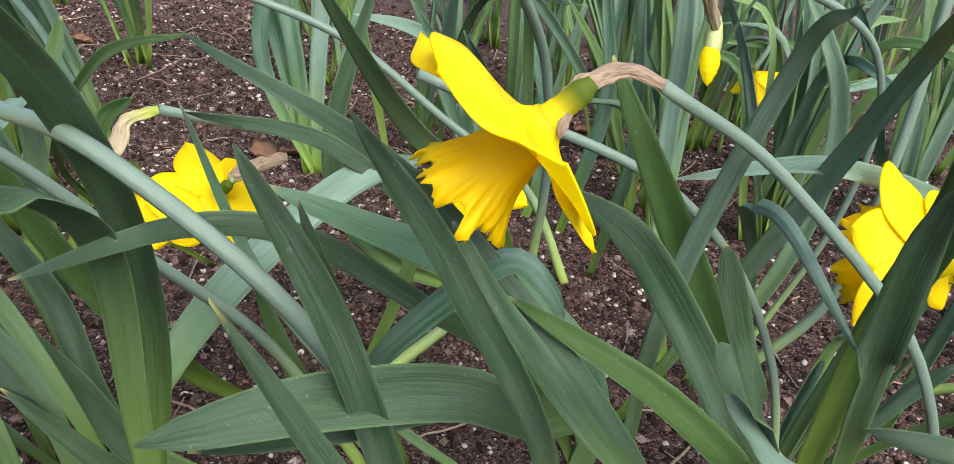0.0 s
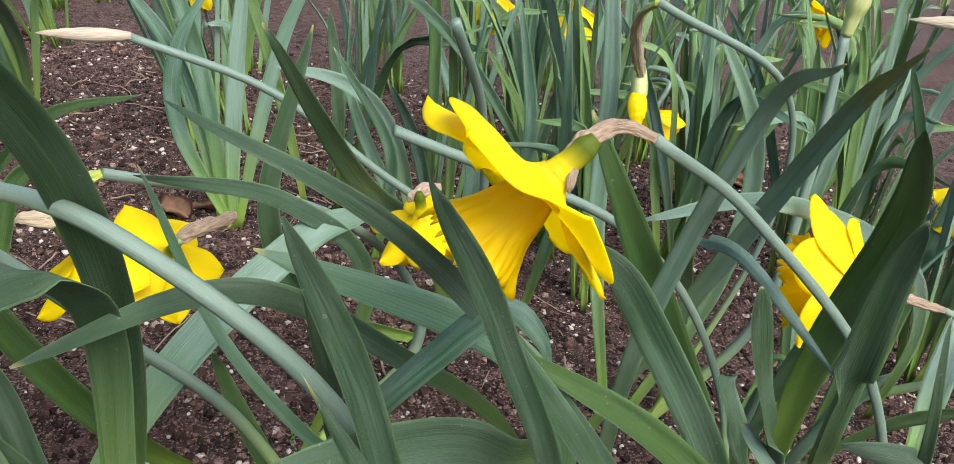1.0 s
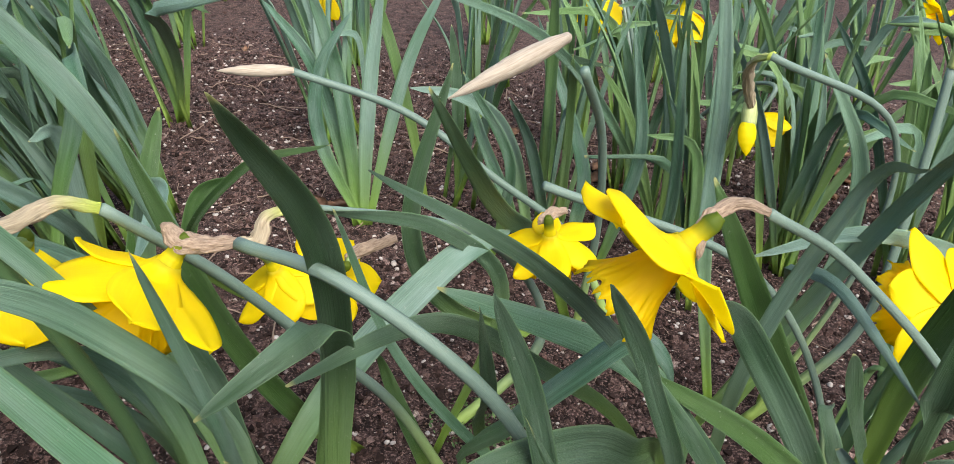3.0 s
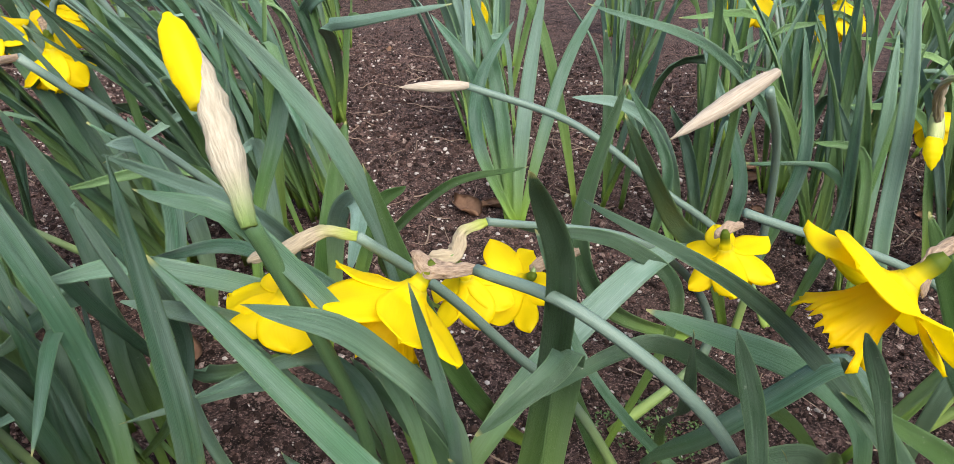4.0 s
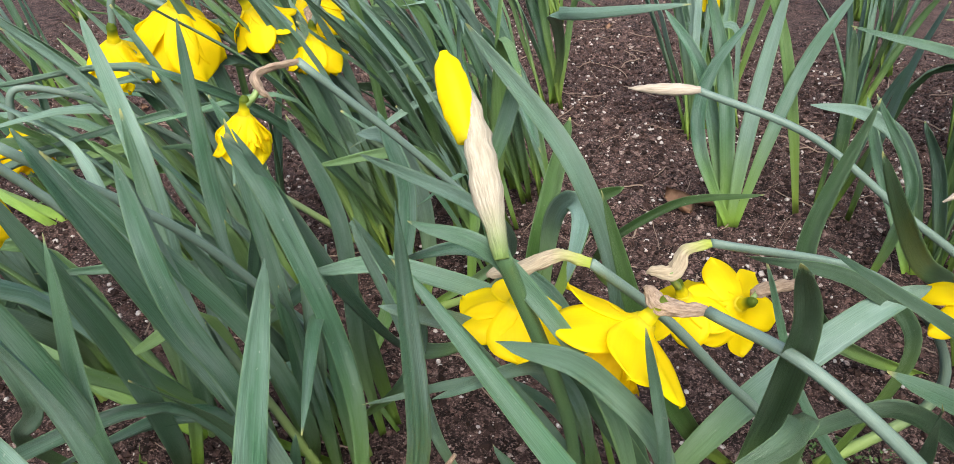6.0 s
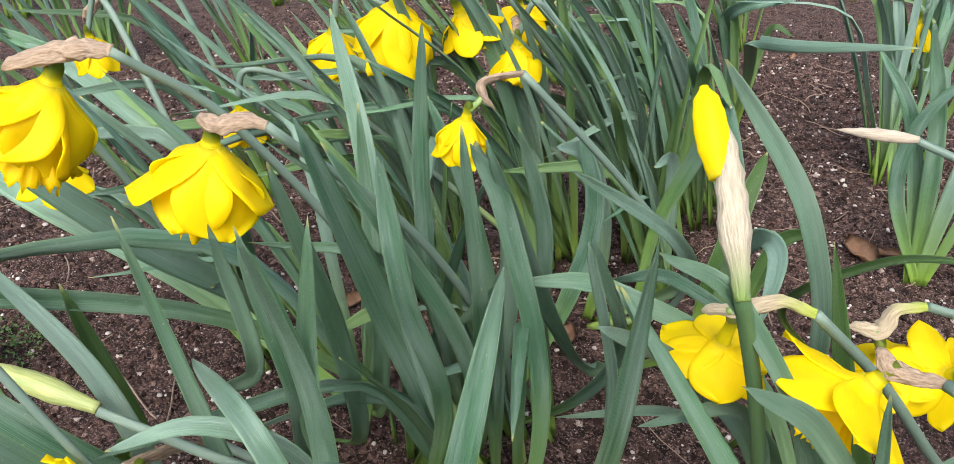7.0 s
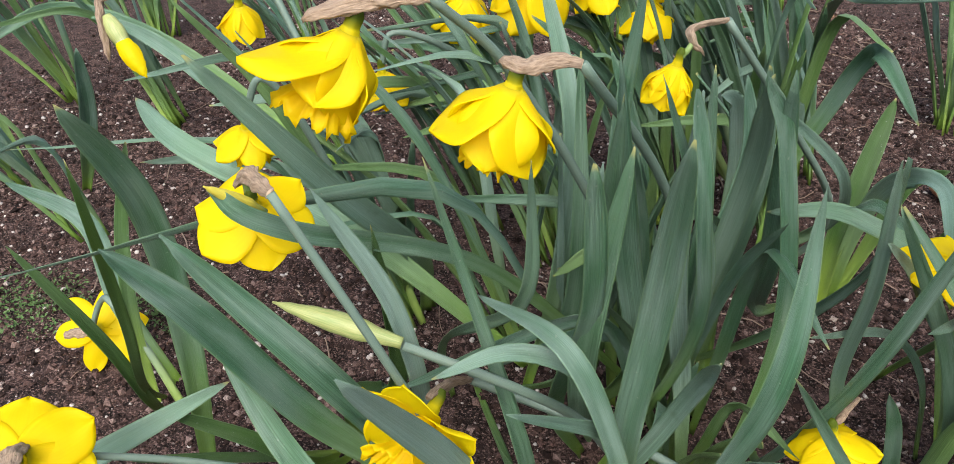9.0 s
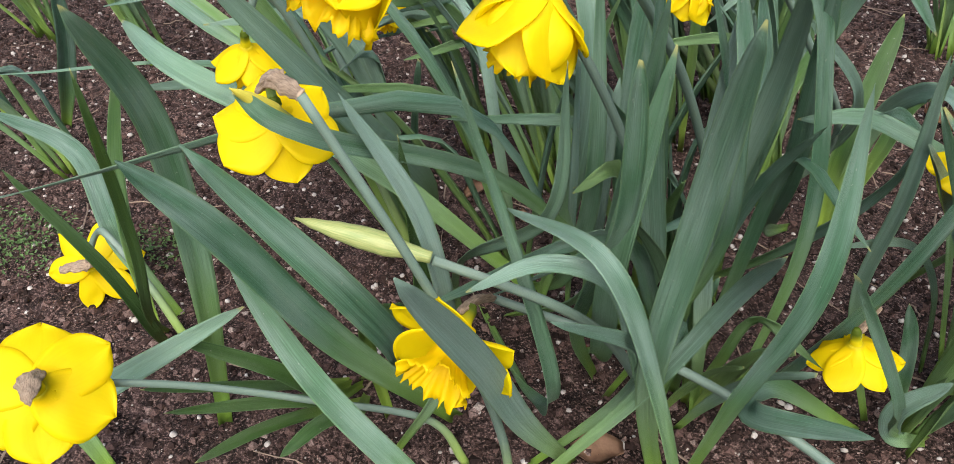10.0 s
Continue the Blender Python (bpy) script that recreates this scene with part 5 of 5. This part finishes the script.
stem(p, 0.0025, (-0.408, 0.062, 0.000), (-0.404, 0.049, 0.085), (-0.412, 0.029, 0.169), (-0.432, 0.006, 0.252), (-0.466, -0.015, 0.335))
stem(p, 0.0027, (-0.456, 0.074, 0.000), (-0.475, 0.058, 0.051), (-0.522, 0.001, 0.092), (-0.559, -0.056, 0.133), (-0.585, -0.116, 0.173))
leaf(p, 0.0131, (0.75, -0.28, 0.60), (-0.530, 0.072, 0.000), (-0.532, 0.061, 0.108), (-0.476, 0.057, 0.166), (-0.467, 0.040, 0.291), fresh=True, blunt=1.5)
flower(p, (-0.498, -0.005, 0.316), (-0.382, 0.214, -0.899), 0.029, sweeps=(80, 66, 60, 56, 66, 80), cup=0.6, wide=1.35)
spathe(p, 0.0037, (-0.466, -0.015, 0.335), (-0.481, -0.011, 0.334), (-0.494, -0.007, 0.331), (-0.506, -0.006, 0.322))
pedicel(p, (-0.498, -0.006, 0.328), (-0.496, -0.006, 0.327), (-0.495, -0.006, 0.323), (-0.498, -0.005, 0.316))
flower(p, (-0.418, 0.031, 0.204), (0.219, -0.931, -0.294), 0.036, sweeps=(82, 80, 64, 60, 66, 80), cup=0.85, flare=1.0, wide=1.15)
spathe(p, 0.0038, (-0.441, 0.086, 0.164), (-0.433, 0.059, 0.187), (-0.421, 0.031, 0.207))
pedicel(p, (-0.423, 0.035, 0.204), (-0.421, 0.037, 0.207), (-0.420, 0.038, 0.207), (-0.418, 0.031, 0.204))
flower(p, (-0.571, -0.125, 0.187), (-0.634, 0.176, -0.753), 0.036, sweep=74, cup=0.7, wide=1.42, roll=18)
spathe(p, 0.0046, (-0.585, -0.116, 0.173), (-0.584, -0.119, 0.181), (-0.573, -0.125, 0.190), (-0.561, -0.131, 0.192))
pedicel(p, (-0.567, -0.128, 0.191), (-0.567, -0.127, 0.193), (-0.566, -0.126, 0.193), (-0.571, -0.125, 0.187))
leaf(p, 0.0174, (0.68, -0.30, 0.67), (-0.659, -0.088, 0.000), (-0.674, -0.090, 0.062), (-0.632, -0.068, 0.099), (-0.567, -0.005, 0.154), blunt=0.9)
stem(p, 0.0030, (-0.176, 0.148, 0.000), (-0.218, 0.166, 0.060), (-0.279, 0.153, 0.101), (-0.354, 0.127, 0.136), (-0.441, 0.086, 0.164))
p = plant(0.360, 0.620, "daffodil clump with several yellow flowers and blue-green leaves")
leaf(p, 0.0123, (-0.36, -0.87, 0.34), (0.394, 0.598, 0.000), (0.382, 0.565, 0.097), (0.337, 0.526, 0.169), (0.265, 0.483, 0.216), (0.180, 0.436, 0.245), (0.102, 0.380, 0.248))
leaf(p, 0.0210, (-0.54, -0.72, 0.43), (0.398, 0.533, -0.000), (0.407, 0.553, 0.055), (0.419, 0.573, 0.110), (0.434, 0.593, 0.165))
stem(p, 0.0032, (0.368, 0.614, 0.000), (0.434, 0.577, 0.064), (0.430, 0.543, 0.118), (0.353, 0.509, 0.157))
flower(p, (0.246, 0.407, 0.218), (-0.666, 0.651, -0.363), 0.046, sweeps=(70, 62, 62, 66, 80, 70), flare=1.1, cup=0.8)
spathe(p, 0.0032, (0.353, 0.509, 0.157), (0.318, 0.483, 0.173), (0.284, 0.457, 0.190), (0.259, 0.430, 0.206))
pedicel(p, (0.259, 0.430, 0.206), (0.255, 0.416, 0.214), (0.251, 0.401, 0.221), (0.246, 0.407, 0.218))
flower(p, (0.516, 1.166, 0.265), (-0.846, -0.195, -0.496), 0.036, sweep=60)
flower(p, (0.444, 0.636, 0.196), (0.167, 0.627, -0.761), 0.036, sweep=60)
spindle("bud", p, (0.255, 0.414, 0.349), (0.205, 0.405, 0.348), 0.0034, M_SPATHE_PALE, "closed pale papery bud")
p = plant(0.170, 0.560, "daffodil with closed papery buds and blue-green leaves")
leaf(p, 0.0088, (-0.30, -0.87, 0.40), (0.204, 0.574, 0.000), (0.195, 0.544, 0.110), (0.168, 0.497, 0.180), (0.148, 0.434, 0.217), (0.147, 0.365, 0.244), (0.158, 0.282, 0.239))
stem(p, 0.0025, (0.190, 0.550, 0.000), (0.240, 0.558, 0.170), (0.216, 0.531, 0.282), (0.110, 0.469, 0.334))
leaf(p, 0.0133, (-0.32, -0.92, 0.22), (0.174, 0.559, 0.000), (0.219, 0.563, 0.127), (0.218, 0.561, 0.236), (0.166, 0.552, 0.321))
leaf(p, 0.0129, (-0.16, -0.96, 0.21), (0.159, 0.562, 0.000), (0.126, 0.577, 0.148), (0.112, 0.584, 0.283), (0.085, 0.584, 0.402))
stem(p, 0.0042, (0.187, 0.552, 0.000), (0.251, 0.553, 0.102), (0.262, 0.564, 0.210), (0.259, 0.574, 0.319))
spindle("bud", p, (0.259, 0.573, 0.316), (0.266, 0.577, 0.378), 0.0078, M_BUD_GREEN, "upright yellow-green bud in its sheath", neck=0.5)
spindle("bud", p, (0.131, 0.577, 0.280), (0.133, 0.558, 0.246), 0.0062, M_BUD_GREEN, "greenish yellow hanging bud")
spindle("bud", p, (0.131, 0.568, 0.264), (0.133, 0.555, 0.241), 0.0072, M_PETAL, "closed yellow petals")
spathe(p, 0.0036, (0.110, 0.469, 0.334), (0.110, 0.507, 0.321), (0.118, 0.541, 0.300), (0.133, 0.572, 0.271), pale=True)
leaf(p, 0.0090, (-0.30, -0.93, 0.21), (0.119, 0.389, 0.000), (0.107, 0.355, 0.184), (0.119, 0.316, 0.317), (0.118, 0.267, 0.348), blunt=-0.6)
leaf(p, 0.0120, (-0.37, -0.89, 0.27), (0.120, 0.499, 0.000), (0.171, 0.455, 0.187), (0.181, 0.382, 0.308), (0.152, 0.290, 0.352), blunt=-0.6)
p = plant(-0.950, 0.450, "clump of blue-green strap leaves in dark soil")
leaf(p, 0.0180, (0.89, -0.35, 0.27), (-0.962, 0.416, -0.000), (-1.157, 0.334, 0.145), (-1.280, 0.247, 0.199), (-1.334, 0.154, 0.161), blunt=0.9)
leaf(p, 0.0210, (0.87, -0.39, 0.30), (-0.955, 0.435, -0.000), (-1.079, 0.361, 0.078), (-1.166, 0.318, 0.150), (-1.217, 0.281, 0.188), blunt=1.5)
leaf(p, 0.0194, (0.88, -0.31, 0.36), (-1.166, 0.165, 0.000), (-1.117, 0.163, 0.073), (-1.071, 0.160, 0.148), (-1.034, 0.152, 0.226), blunt=0.9)
p = plant(0.146, 1.156, "daffodil clump with several yellow flowers and blue-green leaves")
flower(p, (0.146, 1.126, 0.248), (0.182, 0.191, -0.965), 0.050, sweep=45)
flower(p, (0.035, 1.204, 0.240), (0.027, 0.396, -0.918), 0.046, sweep=50)
flower(p, (0.046, 1.273, 0.206), (0.170, 0.331, -0.928), 0.036, sweep=25)
flower(p, (0.243, 0.959, 0.153), (0.504, 0.397, -0.767), 0.034, sweep=50)
stem(p, 0.0032, (0.154, 1.148, 0.000), (0.156, 1.145, 0.116), (0.157, 1.140, 0.237), (0.158, 1.138, 0.280), (0.146, 1.126, 0.248))
stem(p, 0.0032, (0.146, 1.149, 0.000), (0.111, 1.172, 0.114), (0.072, 1.199, 0.231), (0.047, 1.216, 0.272), (0.035, 1.204, 0.240))
stem(p, 0.0032, (0.133, 1.159, 0.000), (0.107, 1.203, 0.102), (0.077, 1.254, 0.205), (0.058, 1.285, 0.238), (0.046, 1.273, 0.206))
stem(p, 0.0032, (0.147, 1.159, 0.000), (0.185, 1.093, 0.083), (0.228, 1.018, 0.166), (0.255, 0.971, 0.185), (0.243, 0.959, 0.153))


# ---------------------------------------------------------------- plants further back
BACK = [(0.22, 1.09, 0.34, 14), (0.30, 1.22, 0.34, 14), (0.41, 0.85, 0.33, 14), (0.47, 0.66, 0.33, 12), (-0.31, 1.10, 0.33, 9), (-0.13, 0.90, 0.32, 7),
        (-0.57, 1.05, 0.32, 6), (-0.34, 1.06, 0.33, 12), (0.0, 0.82, 0.33, 10), (0.137, 0.86, 0.34, 12), (0.10, 1.35, 0.34, 12), (-0.12, 1.45, 0.34, 10),
        (0.55, 1.15, 0.34, 12), (-0.47, 0.65, 0.36, 12), (-0.55, 0.56, 0.36, 12), (-0.465, 0.775, 0.34, 8), (-0.70, 0.43, 0.34, 12), (-0.65, 0.50, 0.34, 10),
        (-0.66, 0.25, 0.33, 12), (-0.80, 0.60, 0.34, 10), (-0.54, 0.28, 0.34, 6), (-0.43, 0.29, 0.33, 4), (-0.95, 0.45, 0.33, 10), (-1.06, 0.11, 0.30, 6), (-1.25, 0.35, 0.32, 10),
        (-1.0, 0.75, 0.33, 10), (-1.35, 0.7, 0.33, 10), (-0.9, 1.05, 0.33, 9), (-1.6, 0.1, 0.30, 6), (-0.75, 1.45, 0.33, 8),
        (0.33, 1.02, 0.35, 16), (0.10, 1.02, 0.35, 14), (0.50, 0.92, 0.35, 16), (0.27, 0.84, 0.35, 14), (0.62, 0.76, 0.34, 14), (0.02, 1.16, 0.35, 14), (-0.14, 1.20, 0.34, 10),
        (0.42, 1.40, 0.35, 16), (0.70, 1.30, 0.35, 16), (0.18, 1.60, 0.35, 16), (0.60, 1.60, 0.35, 16), (0.16, 0.74, 0.34, 8), (-0.40, 1.45, 0.34, 12), (-0.20, 1.75, 0.34, 14), (-0.60, 0.42, 0.35, 8), (-1.25, 0.12, 0.30, 7), (-1.45, 0.30, 0.31, 8), (-1.65, 0.50, 0.32, 8), (-2.0, 0.40, 0.33, 9), (-1.95, 0.80, 0.33, 9), (-2.4, 0.62, 0.33, 9), (-1.7, 1.0, 0.33, 9),
        (-0.88, 1.28, 0.35, 12), (-1.02, 1.52, 0.35, 12), (-0.78, 1.52, 0.35, 10), (-0.72, 2.0, 0.35, 12), (-1.05, 2.0, 0.35, 12), (-0.90, 1.76, 0.35, 12), (-1.25, 1.45, 0.35, 12), (-1.5, 1.3, 0.35, 12), (-1.15, 1.1, 0.34, 10)]
for n, (bx, by, bh, bc) in enumerate(BACK):
    young_plant(bx, by, bh, bc, 100 + n, lean=(-0.12, -0.38) if bx < -0.4 else (-0.08, -0.1), fresh=0.32 if bx < -0.1 else 0.5)

# more leaves in the thick of the clumps, shorter and leaning the same way
THICK = [(-0.47, 0.68, 0.36, 14), (-0.56, 0.60, 0.37, 14), (-0.42, 0.60, 0.34, 10), (-0.49, 0.80, 0.35, 12), (-0.40, 0.34, 0.28, 5), (-0.47, 0.37, 0.31, 6),
         (-0.37, 0.25, 0.25, 4), (-0.62, 0.46, 0.35, 10), (-0.55, 0.72, 0.36, 12), (-0.60, 0.86, 0.35, 10)]
for n, (bx, by, bh, bc) in enumerate(THICK):
    young_plant(bx, by, bh, bc, 500 + n, lean=(-0.22, -0.42), spread=0.35, width=0.013, fresh=0.12)
for n, (bx, by) in enumerate(((-0.44, 0.31), (-0.38, 0.28), (-0.46, 0.25))):
    young_plant(bx, by, 0.31, 4, 530 + n, lean=(0.04, -0.18), spread=0.32, width=0.012, fresh=0.1)
for n, (bx, by, bh, bc) in enumerate(((-0.20, 0.285, 0.15, 6), (0.30, 0.56, 0.22, 7), (0.23, 0.46, 0.18, 6), (-0.36, 0.21, 0.17, 7))):
    young_plant(bx, by, bh, bc, 540 + n, lean=(0.1, -0.1), spread=0.5, width=0.012, fresh=0.5)

# far rows of the same bed
FAR = [young_plant(2.2 + 0.3 * k, 3.2, 0.34, 13, 300 + k, fresh=0.1) for k in range(4)]
rnd = random.Random(77)
spots = []
for _ in range(4000):
    fx, fy = rnd.uniform(-4.2, 3.0), rnd.uniform(0.1, 5.0)
    if fy < 1.75 and fx > -1.45 or (fy < 1.5 and 0.0 < fx < 0.9) or fy < 0.12 - 0.2 * fx - 0.6:
        continue
    if -1.15 < fx + 0.32 * (fy - 1.0) < -0.62 and fy < 2.6:
        continue
    if all((fx - a) ** 2 + (fy - c) ** 2 > 0.30 ** 2 for a, c in spots):
        spots.append((fx, fy))
for n, (fx, fy) in enumerate(spots[:110]):
    copy_thing(FAR[n % 4], pose(fx, fy, 0, 0, 0, rnd.uniform(0, 360)))
